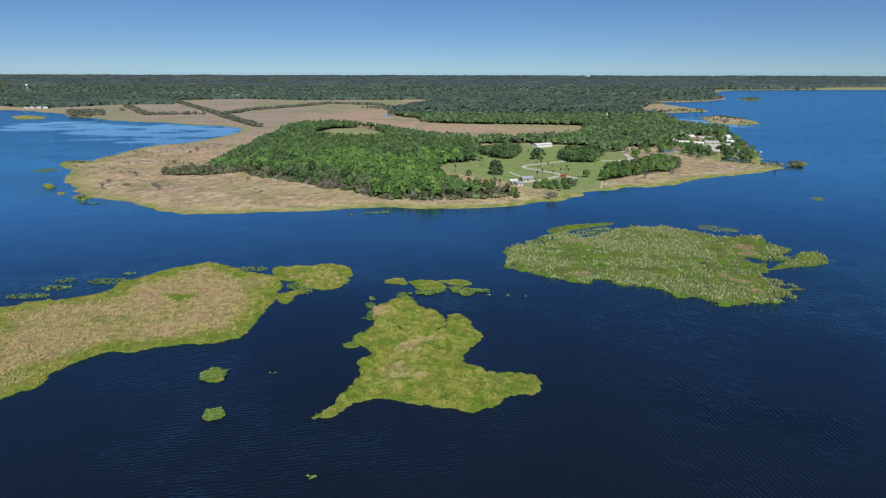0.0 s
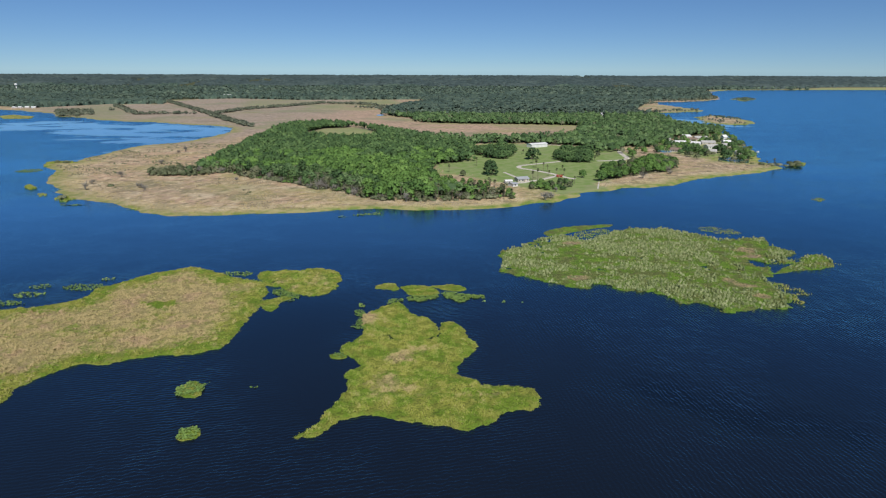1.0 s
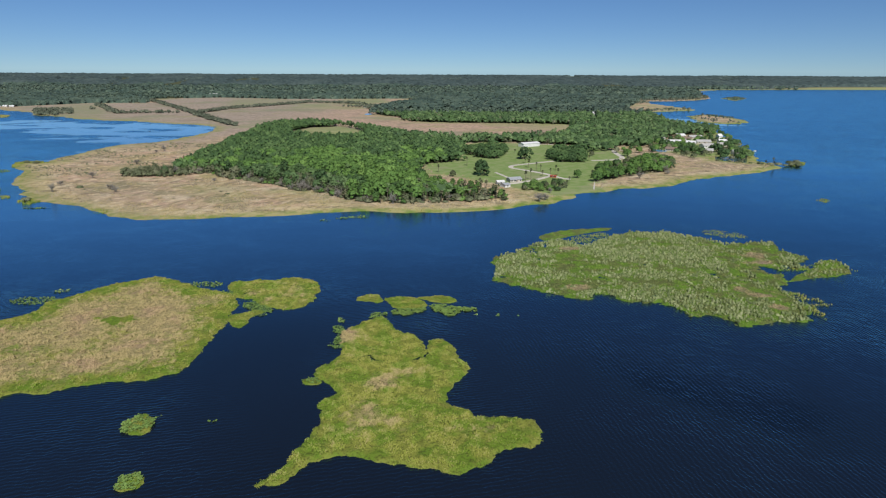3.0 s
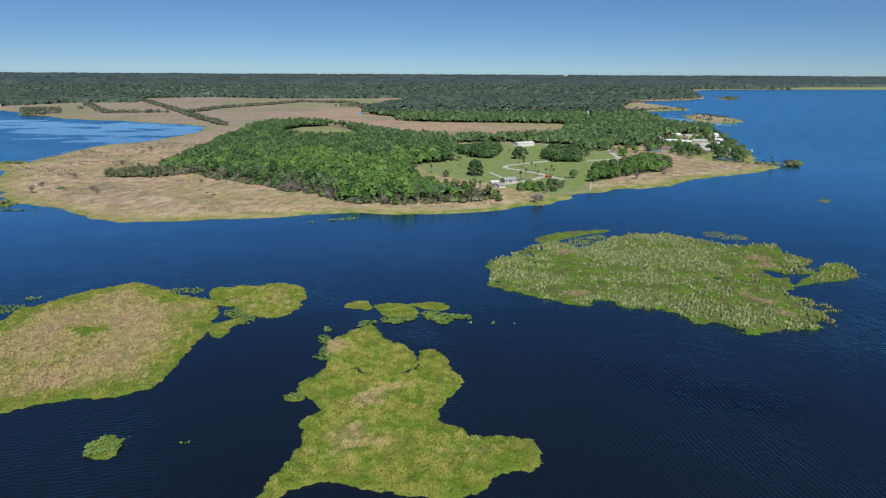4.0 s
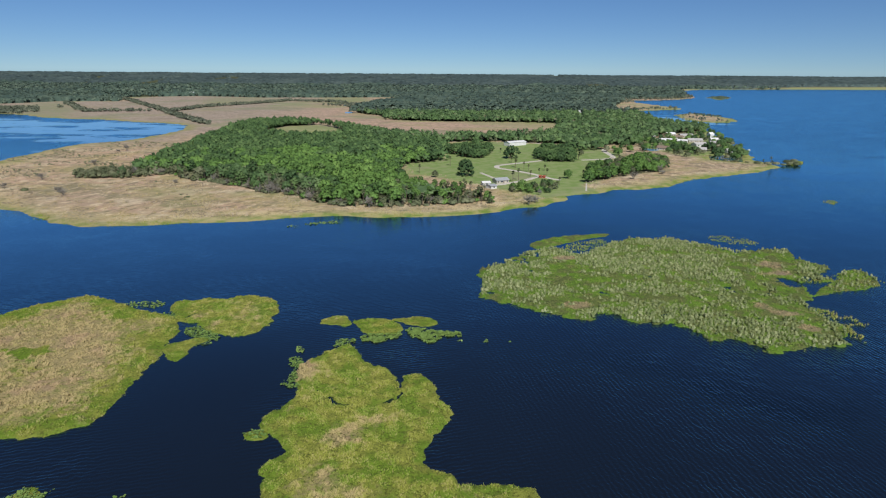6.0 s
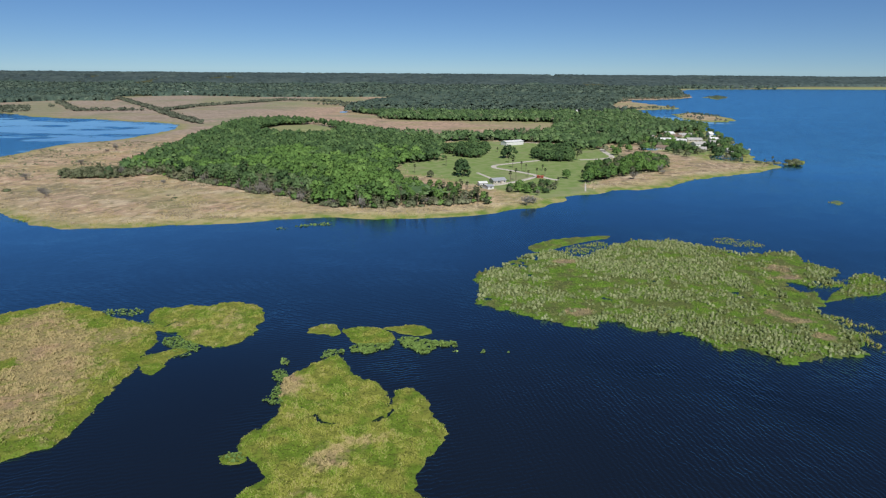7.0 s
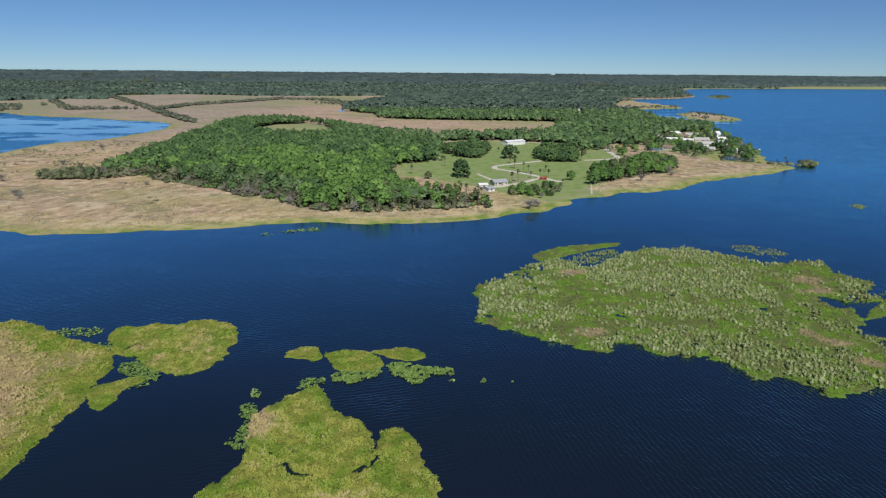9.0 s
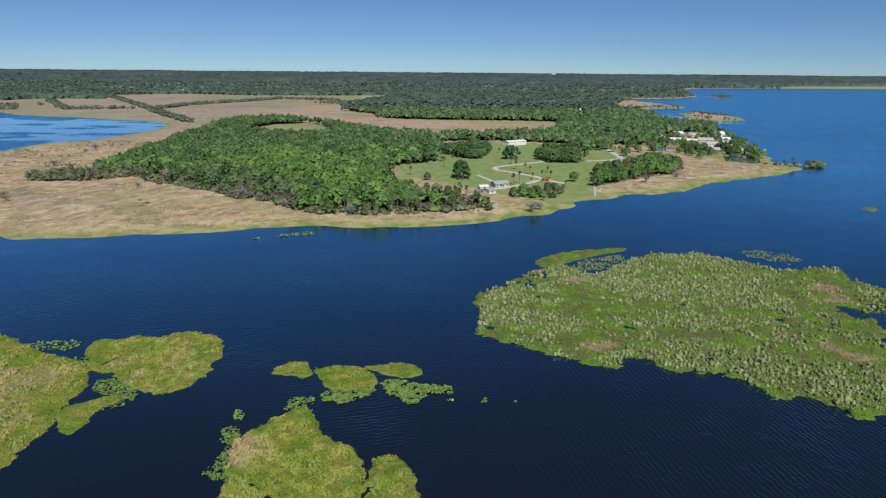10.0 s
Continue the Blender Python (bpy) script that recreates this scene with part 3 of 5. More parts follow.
    k.link(shine.outputs[0], both.inputs[2])
    k.link(both.outputs[0], k.t.nodes["Material Output"].inputs["Surface"])
    return k.m


M_LAND, M_WATER = ground_material(), water_material()

# ---- land and water ----
RISE_FROM = 3780.0


def distance_rise(y):
    """Lifts the far woods so that they meet the horizon in the camera's view."""
    far = np.maximum(np.asarray(y, float), RISE_FROM)
    return 110.0 * (1 - far / (RISE_FROM + (far - RISE_FROM) * 8.6)) * 0.83


def build_land():
    def axis(parts):
        return np.unique(np.concatenate([np.arange(a, b, s) for a, b, s in parts]))
    xs = axis([(-4800, -1500, 110), (-1500, -500, 14), (-500, 520, 6), (520, 1400, 13), (1400, 4801, 110)])
    ys = axis([(-1500, 400, 190), (420, 1000, 6), (1000, 1500, 8), (1500, 2700, 16), (2700, 5101, 40)])
    X, Y = np.meshgrid(xs, ys)
    x, y = X.ravel(), Y.ravel()
    wob = np.clip(y / 500, 1, 6)
    jx = x + (fractal(x, y, 16, 3) - 0.5) * 9 * wob
    jy = y + (fractal(x, y, 16, 8) - 0.5) * 9 * wob
    sd = signed(LAND, jx, jy)
    canal = signed(CANAL, x, y)
    for isle in (ISLAND_FAR, ISLAND_FARTHER, ISLET_POINT):
        sd = np.maximum(sd, signed(isle, jx, jy))
    sd = np.minimum(sd, -canal)
    z = np.clip(0.13 * sd, -2.5, 1.0) + np.where(sd > 0, distance_rise(y), 0)
    patch = 0.5 * fractal(x, y, 30, 21) + 0.5 * fractal(x, y * 2.0, 90, 22)
    green = np.clip(ramp(-sd, -11 - 12 * patch - 24 * patch * ramp(-x, 230, 330) - 16 * patch * ramp(x, 90, 130), -1) + ramp(patch, 0.55, 0.7) * 0.4, 0, 1)
    green = green * (1 - ramp(y, 1500, 2300))
    lawn = np.where(y > 610, ramp(signed(LAWN, x, y), -14, -5), ramp(signed(LAWN, x, y), -3, 3))
    lawn = np.maximum(lawn, ramp(signed(GLADE, x, y), -3, 6) * 0.65)
    lawn = np.maximum(lawn, ramp(signed(VILLAGE, x, y), -3, 6) * 0.8)
    strip = (y > 1150) & (y < 2500)
    lawn = np.maximum(lawn, strip * ramp(fractal(x, y, 260, 33), 0.52, 0.66) * 0.4)
    shelf = ramp(y, 3300, 3500) * (1 - ramp(signed(LAND, x, y), 60, 100))
    lawn = np.maximum(lawn, shelf * 0.75)
    lawn = np.maximum(lawn, ramp(signed(ISLAND_FARTHER, jx, jy), -30, 10))
    sward = np.zeros(len(x))
    for plot in SWARDS:
        sward = np.maximum(sward, ramp(signed(plot, x, y), -25, 25))
    straw = ramp(-sd, -40, -14) * (1 - ramp(y, 1000, 1300))
    wood = ramp(signed(FOREST, x, y), 6, 14)
    wood = np.maximum(wood, ramp(np.minimum(signed(NORTH_WOODS, x, y), -signed(PLAIN, x, y)), 8, 20))
    for grove in (GROVE_EAST, GROVE_SHORE, GROVE_LAWN, GROVE_MIDDLE):
        wood = np.maximum(wood, ramp(signed(grove, x, y), -1, 2))
    wood = wood * (1 - ramp(signed(LAWN, x, y), -1, 2) * (1 - np.maximum(ramp(signed(GROVE_LAWN, x, y), -1, 2), ramp(signed(GROVE_MIDDLE, x, y), -1, 2))))
    wood = wood * (1 - ramp(y, 3300, 3500) * (1 - ramp(signed(LAND, x, y), 60, 100)))
    wood = wood * (1 - ramp(signed(GLADE, x, y), -1, 3))
    me = mesh_from("ground", np.stack([x, y, z], 1), grid_faces(len(xs), len(ys)), [M_LAND], {"green": green, "lawn": lawn, "wood": wood, "straw": straw, "sward": sward, "plain": np.maximum(ramp(signed(PLAIN, x, y), -30, 40), shelf)}, smooth=True)
    return tagged(new("ground", me), "flat marshy land with straw-coloured grass, lawns and dark woodland floor", "ground", kind="structure")


CALM_BAY = [(-586, 983), (-627, 1078), (-689, 1120), (-820, 1133), (-920, 1279), (-837, 1330), (-796, 1360), (-676, 1300), (-536, 1290), (-395, 1225), (-360, 1150), (-365, 1013), (-390, 945), (-425, 895), (-456, 931), (-524, 980)]
CALM_SHORE = [(-468, 765), (-454, 843), (-441, 898), (-415, 873), (-420, 798), (-430, 747)]
CALM_LAGOON = [(430, 1200), (470, 1420), (600, 1480), (640, 1300), (560, 1180)]


LEE = [(-120, 225), (-88, 245), (-85, 290), (-50, 305), (-28, 300), (-34, 260), (-28, 215), (-40, 180), (-62, 195), (-80, 220)]


def build_water():
    xs = np.concatenate([np.arange(-4800, -1200, 300), np.arange(-1200, -200, 20), np.arange(-200, 60, 10), np.arange(60, 1200, 20), np.arange(1200, 4801, 300)])
    ys = np.concatenate([np.arange(-1500, 150, 150), np.arange(150, 300, 10), np.arange(300, 2400, 20), np.arange(2400, 5101, 150)])
    X, Y = np.meshgrid(xs, ys)
    x, y = X.ravel().astype(float), Y.ravel().astype(float)
    calm = np.maximum(ramp(signed(CALM_BAY, x, y), -70, 45), ramp(signed(CALM_SHORE, x, y), -30, 15) * 0.9)
    calm = np.maximum(calm, ramp(signed(CALM_LAGOON, x, y), -60, 40))
    calm = np.maximum(calm, ramp(x, -1400, -900) * ramp(-x, -1500, -1000) * ramp(y, 2500, 2900) * 0.75)
    slick = ramp(y, 250, 380) * (1 - ramp(y, 460, 620)) * (1 - ramp(x, -10, 110))
    lull = 0.8 * ramp(y, 250, 420) * (1 - 0.95 * ramp(y, 560, 1100))
    me = mesh_from("lake_water", np.stack([x, y, 0 * x], 1), grid_faces(len(xs), len(ys)), [M_WATER], {"calm": calm, "lull": lull, "slick": slick, "lee": np.maximum(ramp(signed(LEE, x, y), -25, 25), 0.55 * ramp(-x, 40, 130) * (1 - ramp(y, 230, 330)))}, smooth=True)
    return tagged(new("lake_water", me), "dark blue rippled lake water with calm pale streaks", "water", kind="structure")


ground = build_land()
water = build_water()

# ---- plants: building blocks ----


def tufts(x, y, z, height, width, blades, dry, rng):
    """Grass clumps as corners, triangles and dryness: every blade is a leaning triangle."""
    n = len(x)
    ang = rng.uniform(0, 2 * np.pi, (n, blades))
    lean = rng.uniform(0.25, 1.35, (n, blades))
    h = height[:, None] * rng.uniform(0.55, 1.1, (n, blades))
    w = width[:, None] * rng.uniform(0.5, 1.1, (n, blades))
    ca, sa = np.cos(ang), np.sin(ang)
    off = rng.uniform(0, 0.45, (n, blades)) * width[:, None]
    bx, by = x[:, None] + ca * off, y[:, None] + sa * off
    tip = np.stack([bx + ca * lean * h * 0.9, by + sa * lean * h * 0.9, z[:, None] + h], -1)
    left = np.stack([bx - sa * w * 0.5, by + ca * w * 0.5, np.broadcast_to(z[:, None] - 0.1, bx.shape)], -1)
    right = np.stack([bx + sa * w * 0.5, by - ca * w * 0.5, np.broadcast_to(z[:, None] - 0.1, bx.shape)], -1)
    nrm = np.cross(right - left, tip - left)
    turn = (nrm @ np.array((0.1, -1.0, 0.7)) < 0)[..., None]
    left, right = np.where(turn, right, left), np.where(turn, left, right)
    v = np.stack([left, right, tip], 2).reshape(-1, 3)
    f = np.arange(len(v)).reshape(-1, 3)
    # shading normals tilt up and to the sun's side, which brightens the blades
    lift = np.stack([ca * lean * 0.25, sa * lean * 0.25 - 0.8, np.full_like(ca, 0.85)], -1)
    return v, f, np.repeat(dry, blades * 3), np.repeat(lift.reshape(-1, 3), 3, 0)


ICO = bmesh.new()
bmesh.ops.create_icosphere(ICO, subdivisions=1, radius=1.0)
ICO_V = np.array([v.co[:] for v in ICO.verts])
ICO_F = np.array([[v.index for v in f.verts] for f in ICO.faces])
ICO.free()


def leaf_clumps(centres, radii, per, size, rng, squash=0.8, core=0.86, lobed=0.5):
    """A crown of lobes: an uneven core in each, with leaf sprays standing off it all round."""
    vs, fs, ns, base = [], [], [], 0
    mid = np.mean(centres, 0) - (0, 0, 0.6 * np.max(radii))
    for c, r in zip(centres, radii):
        away = (c - mid) / (np.linalg.norm(c - mid) + 1e-9)
        v = ICO_V * (r * core * rng.uniform(0.75, 1.15, (len(ICO_V), 1))) * (1, 1, squash) + c
        vs.append(v)
        fs.append(ICO_F + base)
        ns.append(ICO_V * lobed + away * 0.6 + (0, -0.1, 0.2) + rng.normal(0, 0.2, ICO_V.shape))
        base += len(v)
        d = rng.normal(size=(per, 3)) + away * 0.7
        d /= np.linalg.norm(d, axis=1, keepdims=True)
        p = c + d * (r * rng.uniform(0.8, 1.25, (per, 1))) * (1, 1, squash)
        a = rng.normal(size=(per, 3)) + d * 0.2
        b = np.cross(d, a)
        a = np.cross(b, d) + d * rng.normal(0, 0.6, (per, 1))
        a /= np.linalg.norm(a, axis=1, keepdims=True)
        b /= np.linalg.norm(b, axis=1, keepdims=True)
        s = size * rng.uniform(0.5, 1.3, (per, 1))
        tri = np.stack([p - a * s * 0.6 - b * s * 0.4, p + a * s * 0.7 - b * s * 0.1, p + b * s * 0.75 - d * s * 0.15], 1).reshape(-1, 3)
        vs.append(tri)
        fs.append(np.arange(len(tri)).reshape(-1, 3) + base)
        ns.append(np.repeat(d * lobed + away * 0.6 + (0, -0.1, 0.2) + rng.normal(0, 0.25, d.shape), 3, 0))
        base += len(tri)
    return np.concatenate(vs), np.concatenate(fs), np.concatenate(ns)


def crown_shape(width, height, lift, lobes, per, size, rng):
    """Lobes spread over an uneven dome that begins at lift and ends at height."""
    cs, rs = [], []
    lean = rng.uniform(-0.08, 0.08, 2) * width
    bulge = rng.uniform(0, 6.28, 3)
    for i in range(lobes):
        t = (i + 0.5) / lobes
        ang = i * 2.39996 + rng.uniform(-0.35, 0.35)
        r = width * rng.uniform(0.75, 1.3) * 0.66 / math.sqrt(lobes)
        edge = 1 + 0.16 * math.sin(2 * ang + bulge[0]) + 0.12 * math.sin(3 * ang + bulge[1])
        rad = (width * 0.5 - r * 0.7) * (1 - (1 - t) ** 2) ** 0.42 * edge * rng.uniform(0.85, 1.1)
        z = (height - r * 0.8) - (height - lift - r * 1.6) * t ** 1.15 * rng.uniform(0.75, 1.05) + rng.normal(0, 0.03) * height
        cs.append((math.cos(ang) * rad + lean[0], math.sin(ang) * rad + lean[1], z))
        rs.append(r)
    # a few lobes inside close the heart of the crown
    for _ in range(3 if lobes > 12 else lobes // 6):
        cs.append((lean[0] + rng.normal(0, width * 0.1), lean[1] + rng.normal(0, width * 0.1), lift + (height - lift) * rng.uniform(0.4, 0.6)))
        rs.append(width * 0.27)
    return leaf_clumps(np.array(cs), np.array(rs), per, size, rng)


def limb_mesh(segments, sides=6):
    """Tapered limbs: each segment is (start, end, radius at start, radius at end)."""
    vs, fs = [], []
    for a, b, ra, rb in segments:
        a, b = np.array(a, float), np.array(b, float)
        d = (b - a) / (np.linalg.norm(b - a) + 1e-9)
        u = np.cross(d, (0.3, 1, 0.1))
        u /= np.linalg.norm(u)
        w = np.cross(d, u)
        k = len(vs)
        for p, r in ((a, ra), (b, rb)):
            for i in range(sides):
                t = 2 * np.pi * i / sides
                vs.append(p + (u * math.cos(t) + w * math.sin(t)) * r)
        for i in range(sides):
            j = (i + 1) % sides
            fs.append((k + i, k + j, k + sides + j, k + sides + i))
    return np.array(vs), np.array(fs)


def make_tree(name, width, height, lift, lobes, per, size, leaf, seed, label, category="tree", crown_name="crown"):
    rng = np.random.default_rng(seed)
    segs = [((0, 0, -0.3), (0.1, 0, lift + 1.0), width * 0.035 + 0.1, width * 0.024)]
    for i in range(5):
        ang = i * 1.26 + rng.uniform(-0.3, 0.3)
        reach = width * rng.uniform(0.2, 0.33)
        segs.append(((0.1, 0, lift * rng.uniform(0.6, 1.0)), (math.cos(ang) * reach, math.sin(ang) * reach, lift + (height - lift) * rng.uniform(0.3, 0.6)), width * 0.018, 0.05))
    v, f = limb_mesh(segs)
    root = tagged(new(name, mesh_from("trunk_and_limbs", v, f, [M_BARK], smooth=True)), label, category)
    v, f, n = crown_shape(width, height, lift, lobes, per, size, rng)
    crown = new(crown_name, mesh_from(crown_name, v, f, [leaf], {"tint": np.zeros(len(v))}, normals=n))
    crown.parent = root
    return root


def make_bare(name, height, width, seed, label):
    """A grey leafless tree or shrub of forking stems."""
    rng = np.random.default_rng(seed)
    trunk, twigs = [], []
    for i in range(4):
        ang, reach = i * 1.57 + rng.uniform(-0.5, 0.5), width * rng.uniform(0.1, 0.25)
        mid = np.array((math.cos(ang) * reach, math.sin(ang) * reach, height * rng.uniform(0.4, 0.6)))
        trunk.append(((0, 0, -0.2), mid, 0.2, 0.12))
        for j in range(13):
            d = rng.normal(size=3) * (width * 0.24, width * 0.24, height * 0.17) + (math.cos(ang) * width * 0.12, math.sin(ang) * width * 0.12, height * 0.22)
            end = mid + d
            twigs.append((mid + d * 0.1, end, 0.17, 0.10))
            for k in range(3):
                twigs.append((mid + d * rng.uniform(0.4, 0.9), end + rng.normal(size=3) * width * 0.13, 0.11, 0.06))
    v, f = limb_mesh(trunk, 5)
    root = tagged(new(name, mesh_from("stem", v, f, [M_GREYWOOD])), label, "bare tree")
    v, f = limb_mesh(twigs, 3)
    tw = new("branchwork", mesh_from("branchwork", v, f, [M_GREYWOOD]))
    tw.parent = root
    return root


def make_palm(height, seed):
    """A cabbage palm: slim trunk, round head of folded fan fronds."""
    rng = np.random.default_rng(seed)
    bend = rng.uniform(-0.5, 0.5)
    segs = [((0, 0, -0.2), (bend * 0.3, 0, height * 0.5), 0.24, 0.19), ((bend * 0.3, 0, height * 0.5), (bend, 0, height), 0.19, 0.17)]
    v, f = limb_mesh(segs, 7)
    root = tagged(new("cabbage_palm", mesh_from("trunk", v, f, [M_BARK], smooth=True)), "tall cabbage palm with a round head of fan fronds", "palm", "palms")
    vs, fs = [], []
    for i in range(46):
        ang, el = rng.uniform(0, 2 * np.pi), rng.uniform(-0.9, 1.3)
        d = np.array((math.cos(ang) * math.cos(el), math.sin(ang) * math.cos(el), math.sin(el)))
        side = np.array((-math.sin(ang), math.cos(ang), 0))
        c = np.array((bend, 0, height))
        a, b = c + d * 0.35, c + d * rng.uniform(1.5, 2.1) - np.array((0, 0, 0.35))
        k = len(vs)
        vs += [a, a + (b - a) * 0.6 + side * 0.55, b, a + (b - a) * 0.6 - side * 0.55]
        fs += [(k, k + 1, k + 2), (k, k + 2, k + 3)]
    head = new("fronds", mesh_from("fronds", np.array(vs), np.array(fs), [M_PALMLEAF], {"tint": np.full(len(vs), 0.1)}))
    head.parent = root
    return root


# ---- marsh islands ----
def island(name, outline, label, cell, top, dryness, grass_h, per_m2, seed, rough=0.6, blades=7, bare=None, mats=(M_MAT, M_GRASS)):
    """A floating marsh mat with a ragged rim, and the grass that stands on it as its cover."""
    rng = np.random.default_rng(seed)
    rim = smooth_outline(outline, 1.6, rough, seed)
    lo, hi = rim.min(0) - 2, rim.max(0) + 2
    xs, ys = np.arange(lo[0], hi[0], cell), np.arange(lo[1], hi[1], cell)
    X, Y = np.meshgrid(xs, ys)
    x, y = X.ravel(), Y.ravel()
    jag = (field(x, y, 1.5, seed) - 0.5) * 2.6 + (field(x, y, 4.5, seed + 3) - 0.5) * 2.6
    sd = signed(rim, x, y) + jag * rough
    pool = np.zeros(len(x)) if bare is None else bare(x, y)
    z = np.clip(sd * 0.55, -0.8, top) + (field(x, y, 1.4, seed + 5) - 0.5) * 1.2 * top * ramp(sd, 0, 1.5) + (field(x, y, 4, seed + 6) - 0.5) * 0.7 * top * ramp(sd, 0.5, 3) - pool * 1.2
    dry = dryness(x, y, sd)
    faces = grid_faces(len(xs), len(ys))
    faces = faces[(sd[faces] > -2.2).any(1)]
    used = np.unique(faces)
    back = np.full(len(x), -1)
    back[used] = np.arange(len(used))
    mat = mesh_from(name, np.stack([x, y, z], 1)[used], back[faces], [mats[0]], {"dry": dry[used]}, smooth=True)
    ob = tagged(new(name, mat), label, "marsh island", "marsh islands in the lake")
    area = (hi[0] - lo[0]) * (hi[1] - lo[1])
    n = int(area * per_m2 * 1.8)
    px, py = rng.uniform(lo[0], hi[0], n), rng.uniform(lo[1], hi[1], n)
    psd = signed(rim, px, py) + ((field(px, py, 1.5, seed) - 0.5) * 2.6 + (field(px, py, 4.5, seed + 3) - 0.5) * 2.6) * rough
    keep = (psd > -0.25) & (rng.uniform(size=n) < 0.14 + 1.0 * ramp(field(px, py, 1.7, seed + 11), 0.2, 0.5))
    if bare is not None:
        keep &= bare(px, py) < 0.35
    px, py, psd = px[keep], py[keep], psd[keep]
    pz = np.clip(psd * 0.55, 0, top) + (field(px, py, 1.4, seed + 5) - 0.5) * 1.2 * top * ramp(psd, 0, 1.5) + (field(px, py, 4, seed + 6) - 0.5) * 0.7 * top * ramp(psd, 0.5, 3)
    pd = dryness(px, py, psd)
    h = 0.34 * grass_h * (0.25 + 0.4 * fractal(px, py, 6, seed + 12) + 1.3 * ramp(field(px, py, 2.3, seed + 13), 0.2, 0.8)) * rng.uniform(0.8, 1.25, len(px)) * (0.65 + 0.35 * ramp(psd, 0, 3.5)) * (0.8 + 0.4 * ramp(pd, -0.1, 0.5))
    pd = pd + (field(px, py, 2.3, seed + 13) - 0.5) * 0.35
    v, f, d, n = tufts(px, py, pz, h, h * 0.95, max(4, blades - 3), pd, rng)
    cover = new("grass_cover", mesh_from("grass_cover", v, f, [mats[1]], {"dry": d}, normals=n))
    tagged(cover, kind="stuff")
    cover.parent = ob
    return ob


def spot(cx, cy, rx, ry):
    return lambda x, y: np.exp(-(((x - cx) / rx) ** 2 + ((y - cy) / ry) ** 2))


def west_dry(x, y, sd):
    d = 0.12 + ramp(sd, 1.5, 9.0) * 0.25 + ramp(sd, 6.0, 24.0) * 0.3 + (fractal(x, y, 14, 41) - 0.5) * 0.8
    patch = np.maximum(spot(-132, 284, 9, 5)(x, y), spot(-205, 250, 8, 4)(x, y))
    return d - ramp(patch + (field(x, y, 2.6, 43) - 0.5) * 0.6, 0.4, 0.6) * 1.6


MID_STRAW = ((-14, 228, 7, 6, 0.75), (-5, 236, 9, 5, 0.6), (5, 239, 5, 4, 0.35), (-31, 267, 4, 7, 0.75), (-18, 208, 8, 7, 0.4), (-6, 203, 10, 6, 0.35), (20, 200, 10, 5, 0.3), (-30, 240, 4, 5, 0.3))


def mid_dry(x, y, sd):
    d = -0.12 + ramp(sd, 0.5, 7.0) * 0.08 + (fractal(x, y, 15, 57) - 0.5) * 0.5 + (field(x, y, 2.4, 58) - 0.5) * 0.3
    d += 0.22 * ramp(y, 240, 250) * (1 - ramp(x, 0, 5)) + 0.2 * ramp(-x, 8, 20) * (1 - ramp(y, 215, 235))
    for cx, cy, rx, ry, k in MID_STRAW:
        d = d + k * spot(cx, cy, rx, ry)(x, y)
    return d - 0.35 * spot(9, 238, 6, 18)(x, y) - 0.3 * spot(4, 217, 12, 7)(x, y)


def light_dry(x, y, sd):
    return 0.12 + (fractal(x, y, 9, 77) - 0.5) * 0.9 + 0.15 * ramp(sd, 0, 4)


def green_dry(x, y, sd):
    return -0.25 + (fractal(x, y, 6, 91) - 0.5) * 0.3


TAN_SPOTS = ((194, 374, 15, 7, 1.0), (190, 360, 13, 6, 1.0), (157, 320, 6, 8, 1.0), (163, 309, 9, 6, 1.0), (77, 322, 8, 5, 1.0), (89, 390, 9, 4, 1.0), (162, 294, 7, 4, 1.0))


def east_dry(x, y, sd):
    d = -0.42 + (fractal(x, y, 18, 63) - 0.5) * 1.7
    for cx, cy, rx, ry, k in TAN_SPOTS:
        d = d + 1.3 * k * spot(cx, cy, rx, ry)(x, y)
    return d


def mid_pools(x, y):
    """Narrow cuts of open water in the mat."""
    cut = edge_distance([(1, 255), (2.7, 250.5), (-0.2, 247.7), (-2.7, 245.7)], x, y, False)
    gap = ramp(field(x, y, 3.0, 8), 0.3, 0.5)
    crease = edge_distance([(-11, 245.5), (-13, 244.3), (-18, 245.5), (-21.1, 250.9), (-26, 254.6), (-29, 253.5)], x, y, False)
    return np.maximum(ramp(1.3 - cut, 0, 0.5) * ramp(field(x, y, 1.6, 9), 0.2, 0.4), ramp(0.95 - crease, 0, 0.5) * gap)


def east_pools(x, y):
    n = fractal(x, y, 16, 5)
    wet = spot(84, 349, 10, 4)(x, y) + spot(120, 342, 5, 6)(x, y) + spot(188, 348, 10, 6)(x, y) + spot(72, 398, 8, 5)(x, y) + spot(215, 350, 22, 14)(x, y) + spot(185, 400, 30, 8)(x, y)
    return ramp(n * 0.7 + wet * 0.16 + (field(x, y, 2.2, 6) - 0.5) * 0.22, 0.57, 0.64)


def north_pools(x, y):
    cuts = edge_distance([(-87, 314), (-84, 320)], x, y, False)
    cuts = np.minimum(cuts, edge_distance([(-72, 325), (-66, 325), (-63, 328)], x, y, False))
    return ramp(0.9 - cuts, 0, 0.5)


island("marsh_island", ISLAND_WEST, "long low marsh island of straw-coloured grass with a green rim", 0.9, 0.7, west_dry, 1.0, 2.0, 11)
island("marsh_island", ISLET_NORTH, "rounded marsh island of yellow-green grass with dark pools", 0.7, 0.6, light_dry, 0.9, 3.2, 12, bare=north_pools)
island("marsh_island", ISLAND_MID, "ragged yellow-green marsh island with patches of dry grass", 0.6, 0.65, mid_dry, 0.95, 3.8, 13, bare=mid_pools)
